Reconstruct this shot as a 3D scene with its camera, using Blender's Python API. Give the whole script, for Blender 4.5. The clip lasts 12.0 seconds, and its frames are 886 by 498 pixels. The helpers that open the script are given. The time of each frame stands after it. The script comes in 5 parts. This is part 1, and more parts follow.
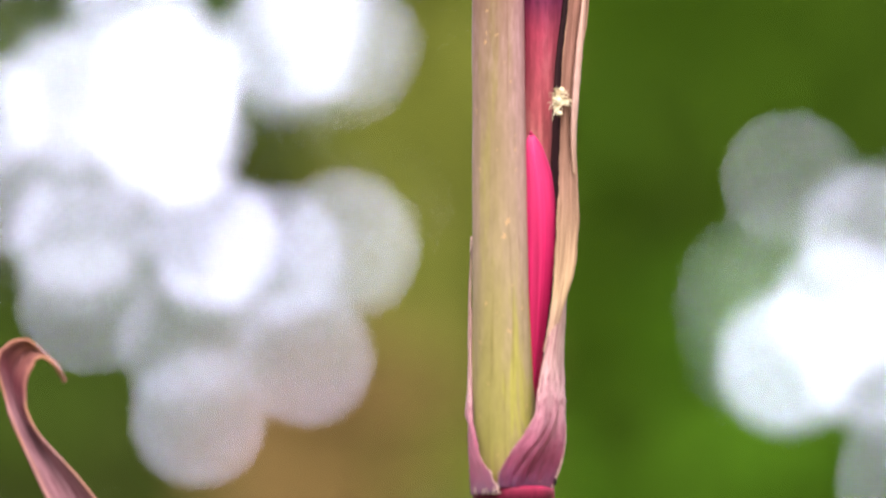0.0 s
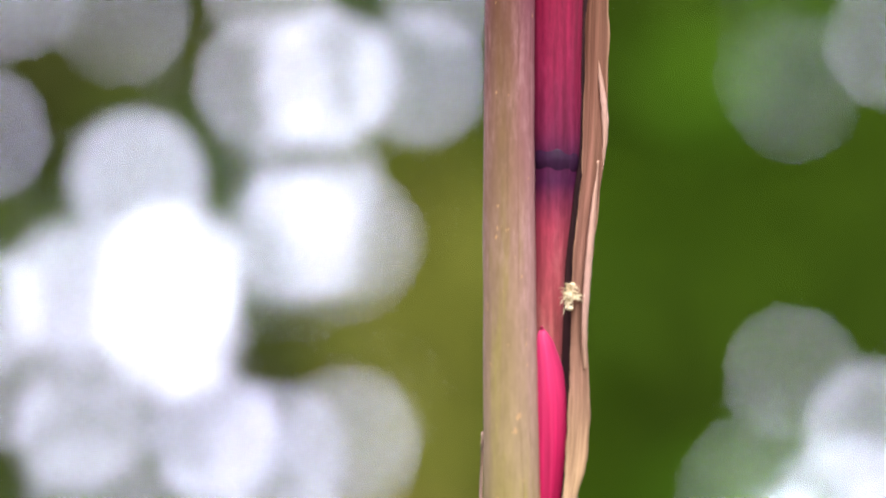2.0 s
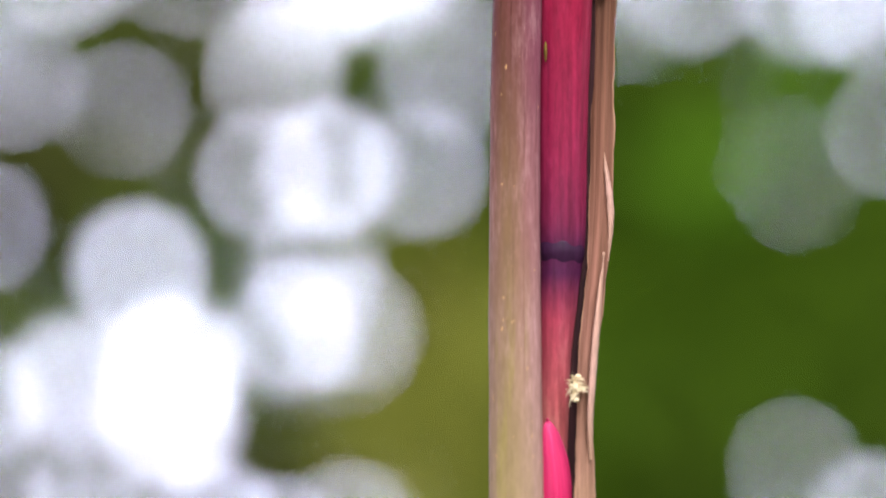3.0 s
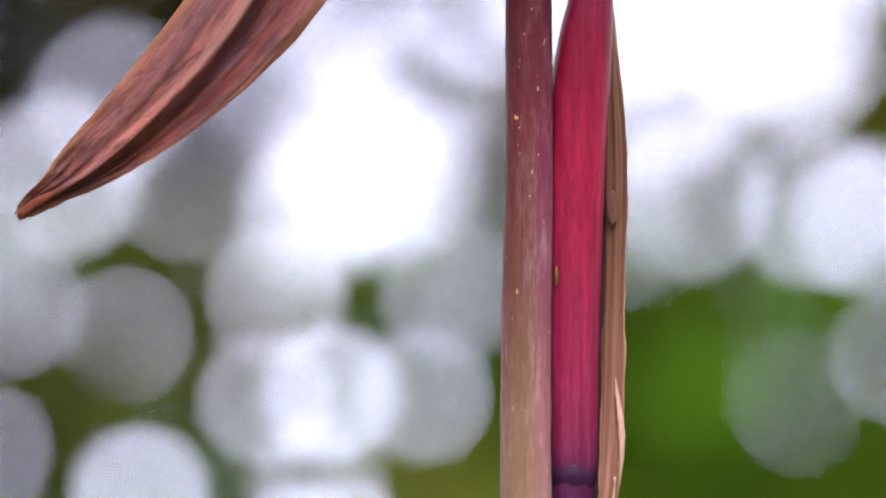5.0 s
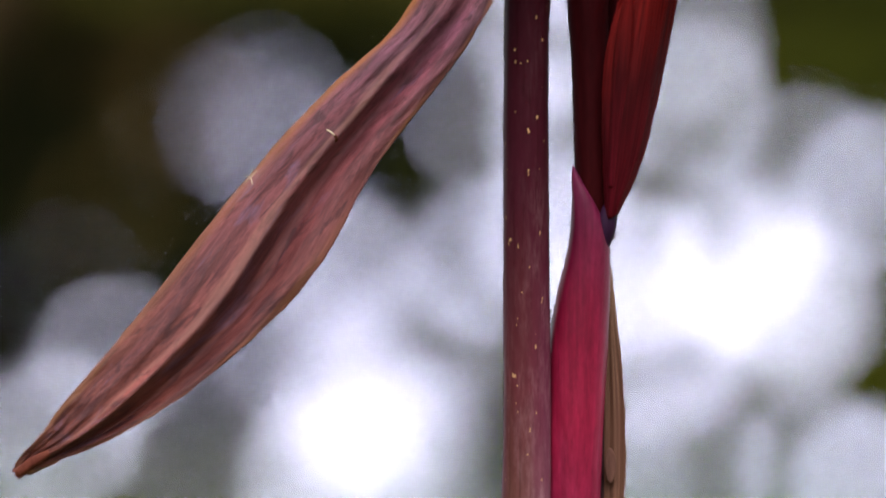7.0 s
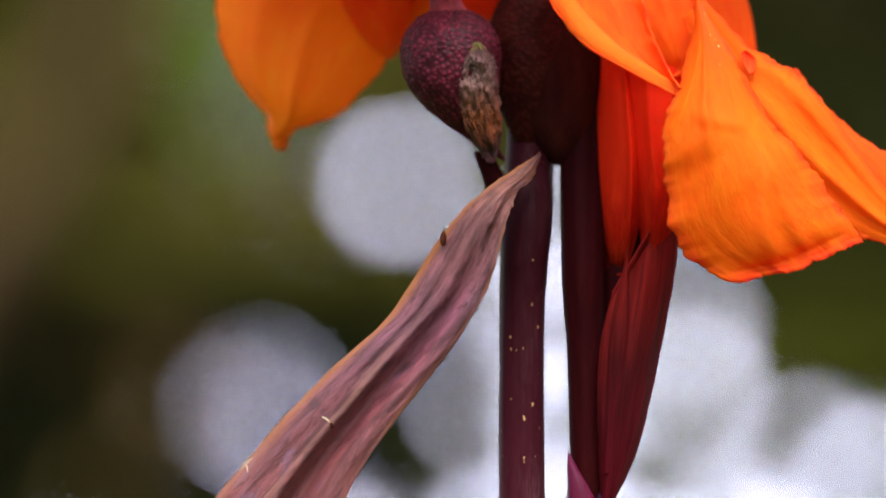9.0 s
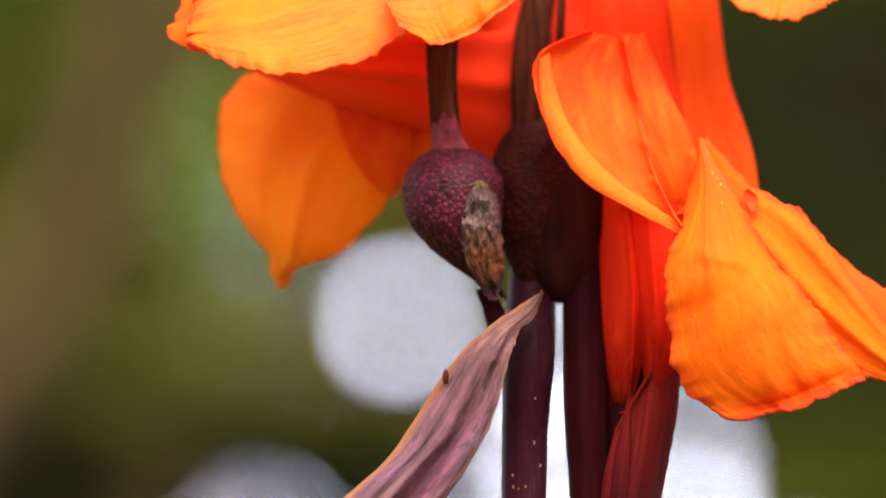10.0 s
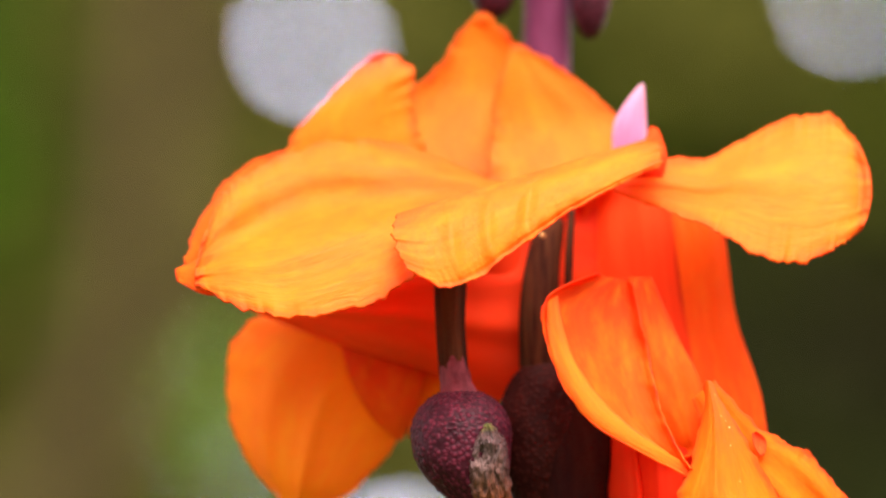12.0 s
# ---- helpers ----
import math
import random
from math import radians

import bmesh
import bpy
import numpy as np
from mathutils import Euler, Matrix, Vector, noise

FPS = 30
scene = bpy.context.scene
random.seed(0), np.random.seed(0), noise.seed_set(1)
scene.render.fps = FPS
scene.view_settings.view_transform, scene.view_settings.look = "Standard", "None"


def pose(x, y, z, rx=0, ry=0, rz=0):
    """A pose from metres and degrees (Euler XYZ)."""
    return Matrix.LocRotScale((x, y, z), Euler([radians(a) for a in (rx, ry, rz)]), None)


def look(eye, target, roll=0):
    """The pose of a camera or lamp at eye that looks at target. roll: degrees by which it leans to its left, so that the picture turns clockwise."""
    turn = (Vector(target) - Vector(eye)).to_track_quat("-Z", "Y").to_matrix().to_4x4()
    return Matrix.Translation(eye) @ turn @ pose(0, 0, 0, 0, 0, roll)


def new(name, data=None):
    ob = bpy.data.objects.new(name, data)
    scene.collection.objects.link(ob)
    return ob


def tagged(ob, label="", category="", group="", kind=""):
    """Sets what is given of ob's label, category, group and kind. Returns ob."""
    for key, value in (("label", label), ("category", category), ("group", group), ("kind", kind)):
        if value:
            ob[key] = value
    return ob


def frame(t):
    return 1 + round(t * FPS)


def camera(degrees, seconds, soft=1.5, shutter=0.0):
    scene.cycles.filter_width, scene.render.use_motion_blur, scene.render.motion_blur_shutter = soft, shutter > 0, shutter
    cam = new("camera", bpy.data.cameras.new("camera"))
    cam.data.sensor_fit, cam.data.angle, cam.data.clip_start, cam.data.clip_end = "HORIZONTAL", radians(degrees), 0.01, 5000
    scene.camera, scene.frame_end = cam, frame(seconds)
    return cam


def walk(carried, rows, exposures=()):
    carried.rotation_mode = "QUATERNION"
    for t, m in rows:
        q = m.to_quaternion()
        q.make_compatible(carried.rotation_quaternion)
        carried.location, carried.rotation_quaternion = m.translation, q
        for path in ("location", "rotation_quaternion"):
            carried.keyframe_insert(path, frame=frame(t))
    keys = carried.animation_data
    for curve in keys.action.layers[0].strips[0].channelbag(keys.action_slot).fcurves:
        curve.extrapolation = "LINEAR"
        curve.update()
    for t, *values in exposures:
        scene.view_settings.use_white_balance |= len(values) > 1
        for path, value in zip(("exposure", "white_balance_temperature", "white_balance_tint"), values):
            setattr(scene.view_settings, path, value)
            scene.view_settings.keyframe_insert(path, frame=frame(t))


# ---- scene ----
# Camera: a long lens on a tripod, tilting slowly up a flower stalk.
EYE = Vector((-0.0139, -0.9, 1.2))
cam = camera(10.0, 12.0, 1.8)
TILT = [  # seconds, tilt in degrees, and sway to the right in millimetres
    (0, 2.030, 4.13),
    (0.5, 2.445, 1.79),
    (1, 3.070, 4.43),
    (1.5, 3.637, 2.40),
    (2, 4.236, 2.18),
    (2.5, 4.706, 0.42),
    (2.7, 4.932, 1.35),
    (4.3, 6.873, -0.63),
    (4.5, 7.168, 0.30),
    (5, 7.811, -0.80),
    (5.5, 8.519, 1.23),
    (6, 9.200, -0.47),
    (6.5, 10.005, 0.72),
    (7, 10.732, -0.41),
    (7.2, 11.019, -0.33),
    (8.8, 13.663, 0.02),
    (9, 13.980, 0.39),
    (9.5, 14.711, -0.49),
    (10, 15.543, -0.03),
    (10.5, 16.181, -1.41),
    (11, 16.901, -0.99),
    (11.5, 17.553, -1.68),
    (12, 18.290, -1.54),
]
EXPOSURES = ((0.0, 1.65, 6300, 12), (1.5, 1.55, 6300, 12), (2.5, 1.36, 6300, 12), (4.5, 1.36, 6200, 13), (5.5, 1.2, 6200, 13), (6.5, 0.90, 6200, 13), (7.0, 0.76, 6200, 13), (9.0, 1.2, 6300, 12), (9.5, 1.45, 6400, 11), (10.2, 1.75, 6400, 11), (12.0, 1.76, 6500, 10))
walk(cam, [(t, pose(EYE.x + sway / 1000, EYE.y, EYE.z, 90 + tilt, 0, -0.03)) for t, tilt, sway in TILT], EXPOSURES)
cam.data.dof.use_dof = True
cam.data.dof.focus_distance = 0.91
cam.data.dof.aperture_fstop = 6.6

# ---- sky and sun: bright overcast, light from above and ahead ----
world = bpy.data.worlds.new("sky")
scene.world = world
world.use_nodes = True
wn = world.node_tree
sky = wn.nodes.new("ShaderNodeTexSky")
sky.sky_type, sky.sun_disc = "NISHITA", False
sky.sun_elevation, sky.sun_rotation = radians(58), radians(169)
sky.air_density, sky.dust_density, sky.ozone_density = 1.0, 2.5, 1.5
cloud = wn.nodes.new("ShaderNodeHueSaturation")
cloud.inputs["Saturation"].default_value = 0.15
wn.links.new(sky.outputs["Color"], cloud.inputs["Color"])
wn.links.new(cloud.outputs["Color"], wn.nodes["Background"].inputs["Color"])
wn.nodes["Background"].inputs["Strength"].default_value = 0.15

sun = new("sun", bpy.data.lights.new("sun", "SUN"))
sun.data.energy, sun.data.angle, sun.data.color = 2.2, radians(50), (1.0, 0.95, 0.88)
sun.matrix_world = look((0.12, -0.62, 2.42), (0, 0, 1.4))


# ---- materials ----
def nodes_of(name):
    m = bpy.data.materials.new(name)
    m.use_nodes = True
    nt = m.node_tree
    return m, nt, nt.nodes["Principled BSDF"]


def node(nt, kind, **settings):
    n = nt.nodes.new(kind)
    for key, value in settings.items():
        n.inputs[key].default_value = value
    return n


def ramp(nt, source, stops):
    r = nt.nodes.new("ShaderNodeValToRGB")
    els = r.color_ramp.elements
    while len(els) < len(stops):
        els.new(0.5)
    for e, (p, c) in zip(els, stops):
        e.position, e.color = p, (*c, 1)
    nt.links.new(source, r.inputs["Fac"])
    return r.outputs["Color"]


def mixed(nt, fac, a, b, mode="MIX"):
    m = nt.nodes.new("ShaderNodeMix")
    m.data_type, m.blend_type = "RGBA", mode
    for socket, value in ((m.inputs[0], fac), (m.inputs[6], a), (m.inputs[7], b)):
        if isinstance(value, bpy.types.NodeSocket):
            nt.links.new(value, socket)
        else:
            socket.default_value = value if isinstance(value, (int, float)) else (*value, 1)
    return m.outputs[2]


def streaks(nt, scale, detail=6.0, rough=0.6, source="Object", warp=0.0):
    """Noise stretched by a scale for each axis, in object or UV space."""
    co = nt.nodes.new("ShaderNodeTexCoord")
    mp = nt.nodes.new("ShaderNodeMapping")
    mp.inputs["Scale"].default_value = scale
    nt.links.new(co.outputs[source], mp.inputs["Vector"])
    n = node(nt, "ShaderNodeTexNoise", Scale=1.0, Detail=detail, Roughness=rough, Distortion=warp)
    nt.links.new(mp.outputs["Vector"], n.inputs["Vector"])
    return n.outputs["Fac"]


def bump(nt, bsdf, height, strength, distance):
    b = node(nt, "ShaderNodeBump", Strength=strength, Distance=distance)
    nt.links.new(height, b.inputs["Height"])
    nt.links.new(b.outputs["Normal"], bsdf.inputs["Normal"])


def along(nt, axis, low, high):
    """0 to 1 between two places on an axis of the object's space, in metres."""
    co = nt.nodes.new("ShaderNodeTexCoord")
    sep = nt.nodes.new("ShaderNodeSeparateXYZ")
    nt.links.new(co.outputs["Object"], sep.inputs["Vector"])
    mr = nt.nodes.new("ShaderNodeMapRange")
    mr.inputs["From Min"].default_value, mr.inputs["From Max"].default_value = low, high
    nt.links.new(sep.outputs[axis], mr.inputs["Value"])
    return mr.outputs["Result"]


def stem_material(name, stops, low, high, streak=0.5, rough=0.42, bloom=None, shine=0.1, sides=(-0.004, 0.006), mottle=None):
    """Plant skin whose pigment changes along its height, streaked along its length."""
    m, nt, bsdf = nodes_of(name)
    base = ramp(nt, along(nt, "Z", low, high), stops)
    fine = streaks(nt, (900, 900, 45))
    base = mixed(nt, streak, base, ramp(nt, fine, [(0.3, (0.22, 0.2, 0.2)), (0.7, (0.85, 0.85, 0.85))]), "OVERLAY")
    coarse = streaks(nt, (330, 330, 26), 3)
    base = mixed(nt, ramp(nt, coarse, [(0.45, (0, 0, 0)), (0.7, (0.4, 0.4, 0.4))]), base, mixed(nt, 1.0, base, (1.4, 1.25, 1.3), "MULTIPLY"))
    grain = streaks(nt, (1300, 1300, 420), 4, 0.65)
    base = mixed(nt, 0.2, base, ramp(nt, grain, [(0.35, (0.25, 0.25, 0.25)), (0.65, (0.8, 0.8, 0.8))]), "OVERLAY")
    if mottle:
        blotch = streaks(nt, (260, 260, 60), 6, 0.7)
        base = mixed(nt, ramp(nt, blotch, [(0.5, (0, 0, 0)), (0.68, (0.55, 0.55, 0.55))]), base, mixed(nt, 1.0, base, mottle, "MULTIPLY"))
    if bloom:
        side = ramp(nt, along(nt, "X", *sides), [(0.0, (0.3, 0.3, 0.3)), (0.16, (0, 0, 0)), (0.68, (0, 0, 0)), (0.97, (0.65, 0.65, 0.65))])
        side = mixed(nt, 1.0, side, ramp(nt, streaks(nt, (1500, 1500, 500), 4, 0.7), [(0.35, (0.25, 0.25, 0.25)), (0.65, (1, 1, 1))]), "MULTIPLY")
        thin = ramp(nt, along(nt, "Z", 1.18, 1.40), [(0.0, (0.1, 0.1, 0.1)), (0.4, (1, 1, 1)), (0.75, (0.4, 0.4, 0.4)), (1.0, (0.05, 0.05, 0.05))])
        base = mixed(nt, mixed(nt, 1.0, side, thin, "MULTIPLY"), base, bloom)
    nt.links.new(base, bsdf.inputs["Base Color"])
    bsdf.inputs["Roughness"].default_value, bsdf.inputs["Specular IOR Level"].default_value = rough, shine
    bump(nt, bsdf, fine, 0.25, 0.0004)
    return m


def sheet_material(name, stops, edge, see_through=0.35, vein=(2.0, 30.0), rough=0.5, edge_width=0.12, contrast=0.35, relief=0.3, mottle=None, shine=0.15, spot=9.0, strength=0.8, ratio=1.0, side=None, ridge_highlight=None, fine=None, marks=()):
    """A petal or leaf: pigment from base to tip, veins along it, another tint at the rim, light coming through."""
    m, nt, bsdf = nodes_of(name)
    co = nt.nodes.new("ShaderNodeTexCoord")
    sep = nt.nodes.new("ShaderNodeSeparateXYZ")
    nt.links.new(co.outputs["UV"], sep.inputs["Vector"])
    veins = streaks(nt, (vein[0], vein[1], 1), 5, 0.6, "UV")
    patch = streaks(nt, (3.0, 4.0, 1), 3, 0.5, "UV")
    base = ramp(nt, sep.outputs["X"], stops)
    base = mixed(nt, contrast, base, ramp(nt, veins, [(0.3, (0.3, 0.3, 0.3)), (0.7, (0.75, 0.75, 0.75))]), "OVERLAY")
    base = mixed(nt, contrast * 0.7, base, ramp(nt, patch, [(0.3, (0.3, 0.3, 0.3)), (0.7, (0.75, 0.75, 0.75))]), "OVERLAY")
    if fine:
        thread = streaks(nt, (fine[0], fine[1], 1), 4, 0.65, "UV", fine[3])
        base = mixed(nt, fine[2], base, ramp(nt, thread, [(0.32, (0.22, 0.22, 0.22)), (0.68, (0.8, 0.8, 0.8))]), "OVERLAY")
    for su, sv, low, high, tint in marks:
        smudge = streaks(nt, (su, sv, 1), 5, 0.7, "UV", 0.8)
        base = mixed(nt, ramp(nt, smudge, [(low, (0, 0, 0)), (high, (0.75, 0.75, 0.75))]), base, tint)
    if mottle:
        spots = streaks(nt, (spot * ratio, spot, 1), 5, 0.65, "UV")
        base = mixed(nt, ramp(nt, spots, [(0.45, (0, 0, 0)), (0.68, (strength,) * 3)]), base, mottle)
    if side:
        # one dried side, fading towards the tip, and a painted highlight along the ridge
        wavy = nt.nodes.new("ShaderNodeMath")
        wavy.operation = "MULTIPLY_ADD"
        wavy.inputs[1].default_value = 0.22
        nt.links.new(veins, wavy.inputs[0])
        nt.links.new(sep.outputs["Y"], wavy.inputs[2])
        band = ramp(nt, wavy.outputs[0], [(0.14, (0.9, 0.9, 0.9)), (0.26, (0, 0, 0))])
        band = mixed(nt, 1.0, band, ramp(nt, sep.outputs["X"], [(0.35, (1, 1, 1)), (0.7, (0.1, 0.1, 0.1))]), "MULTIPLY")
        base = mixed(nt, band, base, side)
        ridge_band = ramp(nt, wavy.outputs[0], [(0.50, (0, 0, 0)), (0.545, (0.36, 0.36, 0.36)), (0.60, (0, 0, 0))])
        ridge_band = mixed(nt, 1.0, ridge_band, ramp(nt, sep.outputs["X"], [(0.3, (0, 0, 0)), (0.45, (1, 1, 1)), (0.9, (1, 1, 1)), (1.0, (0, 0, 0))]), "MULTIPLY")
        base = mixed(nt, ridge_band, base, ridge_highlight)
    # rim: the distance to the nearest side, roughened
    v = nt.nodes.new("ShaderNodeMath")
    v.operation = "PINGPONG"
    v.inputs[1].default_value = 0.5
    nt.links.new(sep.outputs["Y"], v.inputs[0])
    far = nt.nodes.new("ShaderNodeMath")
    far.operation = "SUBTRACT"
    far.inputs[0].default_value = 1.0
    nt.links.new(sep.outputs["X"], far.inputs[1])
    near = nt.nodes.new("ShaderNodeMath")
    near.operation = "MINIMUM"
    nt.links.new(v.outputs[0], near.inputs[0])
    nt.links.new(far.outputs[0], near.inputs[1])
    rag = nt.nodes.new("ShaderNodeMath")
    rag.operation = "MULTIPLY_ADD"
    rag.inputs[1].default_value, rag.inputs[2].default_value = -0.24, 0.12
    nt.links.new(veins, rag.inputs[0])
    total = nt.nodes.new("ShaderNodeMath")
    total.operation = "ADD"
    nt.links.new(near.outputs[0], total.inputs[0])
    nt.links.new(rag.outputs[0], total.inputs[1])
    rim = ramp(nt, total.outputs[0], [(0.0, (0.9, 0.9, 0.9)), (edge_width, (0, 0, 0))])
    rim = mixed(nt, 1.0, rim, ramp(nt, streaks(nt, (7.0, 7.0, 1), 4, 0.6, "UV"), [(0.36, (0.15, 0.15, 0.15)), (0.6, (1, 1, 1))]), "MULTIPLY")
    base = mixed(nt, rim, base, edge)
    nt.links.new(base, bsdf.inputs["Base Color"])
    bsdf.inputs["Roughness"].default_value, bsdf.inputs["Specular IOR Level"].default_value = rough, shine
    bump(nt, bsdf, thread if fine else veins, relief, 0.0006)
    glow = nt.nodes.new("ShaderNodeBsdfTranslucent")
    nt.links.new(base, glow.inputs["Color"])
    mix = nt.nodes.new("ShaderNodeMixShader")
    mix.inputs[0].default_value = see_through
    nt.links.new(bsdf.outputs[0], mix.inputs[1])
    nt.links.new(glow.outputs[0], mix.inputs[2])
    nt.links.new(mix.outputs[0], nt.nodes["Material Output"].inputs["Surface"])
    return m


def leaf_material(name, dark, light, see_through=0.4, patch=None, scale=1.0):
    """Foliage: every leaf its own green."""
    m, nt, bsdf = nodes_of(name)
    geo = nt.nodes.new("ShaderNodeNewGeometry")
    base = ramp(nt, geo.outputs["Random Per Island"], [(0.0, dark), (1.0, light)])
    base = mixed(nt, 0.4, base, ramp(nt, streaks(nt, (3 * scale,) * 3, 3), [(0.3, (0.3, 0.3, 0.3)), (0.7, (0.8, 0.8, 0.8))]), "OVERLAY")
    if patch:
        base = mixed(nt, ramp(nt, streaks(nt, (2.6 * scale,) * 3, 2, 0.5), [(0.46, (0, 0, 0)), (0.6, (0.85, 0.85, 0.85))]), base, patch)
    nt.links.new(base, bsdf.inputs["Base Color"])
    bsdf.inputs["Roughness"].default_value, bsdf.inputs["Specular IOR Level"].default_value = 0.7, 0.05
    glow = nt.nodes.new("ShaderNodeBsdfTranslucent")
    nt.links.new(base, glow.inputs["Color"])
    mix = nt.nodes.new("ShaderNodeMixShader")
    mix.inputs[0].default_value = see_through
    nt.links.new(bsdf.outputs[0], mix.inputs[1])
    nt.links.new(glow.outputs[0], mix.inputs[2])
    nt.links.new(mix.outputs[0], nt.nodes["Material Output"].inputs["Surface"])
    return m


def rough_material(name, a, b, scale, rough=0.8, relief=0.6, distance=0.001, shine=0.1):
    """Bark, soil, fluff: two tones of noise with relief."""
    m, nt, bsdf = nodes_of(name)
    n = streaks(nt, scale)
    nt.links.new(ramp(nt, n, [(0.35, a), (0.65, b)]), bsdf.inputs["Base Color"])
    bsdf.inputs["Roughness"].default_value, bsdf.inputs["Specular IOR Level"].default_value = rough, shine
    bump(nt, bsdf, n, relief, distance)
    return m


def stalk_material(name, middle, sides, low, high):
    """The main stalk: olive along the middle, mauve at both sides, with a granular bloom, green streaks low down and tan flecks."""
    m, nt, bsdf = nodes_of(name)
    height = along(nt, "Z", low, high)
    wide = ramp(nt, along(nt, "X", -0.0044, 0.0058), [(0.0, (0.8, 0.8, 0.8)), (0.10, (0.45, 0.45, 0.45)), (0.26, (0.05, 0.05, 0.05)), (0.5, (0.1, 0.1, 0.1)), (0.72, (0.6, 0.6, 0.6)), (0.92, (1, 1, 1))])
    drift = ramp(nt, streaks(nt, (420, 420, 16), 4), [(0.3, (0, 0, 0)), (0.7, (1, 1, 1))])
    base = mixed(nt, mixed(nt, 0.28, wide, drift), ramp(nt, height, middle), ramp(nt, height, sides))
    green = mixed(nt, 1.0, ramp(nt, streaks(nt, (520, 520, 22), 3), [(0.55, (0, 0, 0)), (0.64, (0.5, 0.5, 0.5))]), ramp(nt, height, [(0.10, (0.3, 0.3, 0.3)), (0.22, (1, 1, 1)), (0.30, (0.5, 0.5, 0.5)), (0.4, (0, 0, 0))]), "MULTIPLY")
    base = mixed(nt, green, base, (0.27, 0.25, 0.022))
    lines = ramp(nt, streaks(nt, (1500, 1500, 11), 3), [(0.30, (0.62, 0.6, 0.5)), (0.42, (1, 1, 1))])
    base = mixed(nt, 0.7, base, lines, "MULTIPLY")
    cloudy = ramp(nt, streaks(nt, (240, 240, 70), 5, 0.7), [(0.4, (0, 0, 0)), (0.65, (1, 1, 1))])
    grain = mixed(nt, 1.0, ramp(nt, streaks(nt, (1600, 1600, 220), 3, 0.7), [(0.40, (0.05, 0.05, 0.05)), (0.64, (0.9, 0.9, 0.9))]), cloudy, "MULTIPLY")
    grain = mixed(nt, 1.0, grain, ramp(nt, wide, [(0.0, (0.45, 0.45, 0.45)), (0.6, (1, 1, 1))]), "MULTIPLY")
    bloom = mixed(nt, 1.0, grain, ramp(nt, height, [(0.2, (0.06, 0.06, 0.06)), (0.36, (0.5, 0.5, 0.5)), (0.5, (0.36, 0.36, 0.36)), (0.58, (0.18, 0.18, 0.18)), (0.66, (0.03, 0.03, 0.03))]), "MULTIPLY")
    base = mixed(nt, bloom, base, (0.44, 0.26, 0.27))
    base = mixed(nt, 0.22, base, ramp(nt, streaks(nt, (900, 900, 260), 5, 0.7), [(0.3, (0.25, 0.25, 0.25)), (0.7, (0.78, 0.78, 0.78))]), "OVERLAY")
    dot = streaks(nt, (900, 900, 420), 2, 0.5)
    base = mixed(nt, mixed(nt, 1.0, ramp(nt, dot, [(0.71, (0, 0, 0)), (0.73, (0.75, 0.75, 0.75))]), ramp(nt, height, [(0.2, (0.25, 0.25, 0.25)), (0.45, (1, 1, 1))]), "MULTIPLY"), base, (0.5, 0.28, 0.13))
    nt.links.new(base, bsdf.inputs["Base Color"])
    bsdf.inputs["Roughness"].default_value, bsdf.inputs["Specular IOR Level"].default_value = 0.46, 0.03
    bump(nt, bsdf, streaks(nt, (700, 700, 60)), 0.14, 0.0003)
    return m


UPPER = [(0.63, (0.038, 0.005, 0.010)), (0.75, (0.015, 0.0018, 0.0035)), (0.9, (0.036, 0.005, 0.013)), (1.0, (0.13, 0.024, 0.058))]
M_STEM = stalk_material("stem_skin", [(0.0, (0.20, 0.06, 0.06)), (0.165, (0.17, 0.115, 0.04)), (0.19, (0.17, 0.145, 0.034)), (0.22, (0.20, 0.165, 0.046)), (0.27, (0.21, 0.158, 0.066)), (0.34, (0.175, 0.122, 0.056)), (0.41, (0.13, 0.078, 0.036)), (0.48, (0.088, 0.038, 0.023)), (0.55, (0.078, 0.018, 0.016))] + UPPER,
                        [(0.0, (0.20, 0.06, 0.06)), (0.165, (0.19, 0.11, 0.06)), (0.19, (0.21, 0.16, 0.07)), (0.27, (0.25, 0.165, 0.13)), (0.34, (0.27, 0.145, 0.145)), (0.41, (0.22, 0.088, 0.11)), (0.48, (0.155, 0.045, 0.075)), (0.55, (0.095, 0.017, 0.036))] + UPPER, 1.12, 1.53)
M_SHOOT = stem_material("pink_shoot_skin", [(0.0, (0.15, 0.02, 0.03)), (0.28, (0.24, 0.055, 0.058)), (0.38, (0.20, 0.026, 0.046)), (0.425, (0.045, 0.008, 0.032)), (0.452, (0.05, 0.008, 0.030)), (0.475, (0.10, 0.010, 0.034)), (0.53, (0.145, 0.010, 0.036)),
                                           (0.75, (0.185, 0.007, 0.027)), (0.86, (0.11, 0.004, 0.017)), (0.94, (0.075, 0.005, 0.020)), (1.0, (0.08, 0.008, 0.03))], 1.2, 1.385, 0.5, 0.32, (0.34, 0.045, 0.12), 0.09, (0.004, 0.0165), (1.4, 2.4, 1.9))
M_TUBE = stem_material("flower_tube_skin", [(0.0, (0.024, 0.002, 0.0025)), (0.5, (0.018, 0.0015, 0.0022)), (1.0, (0.014, 0.002, 0.003))], 1.37, 1.46, 0.4, 0.55, None, 0.02)
M_NODE = stem_material("dark_node_skin", [(0.0, (0.022, 0.006, 0.022)), (1.0, (0.022, 0.006, 0.022))], 1.0, 1.6, 0.3)
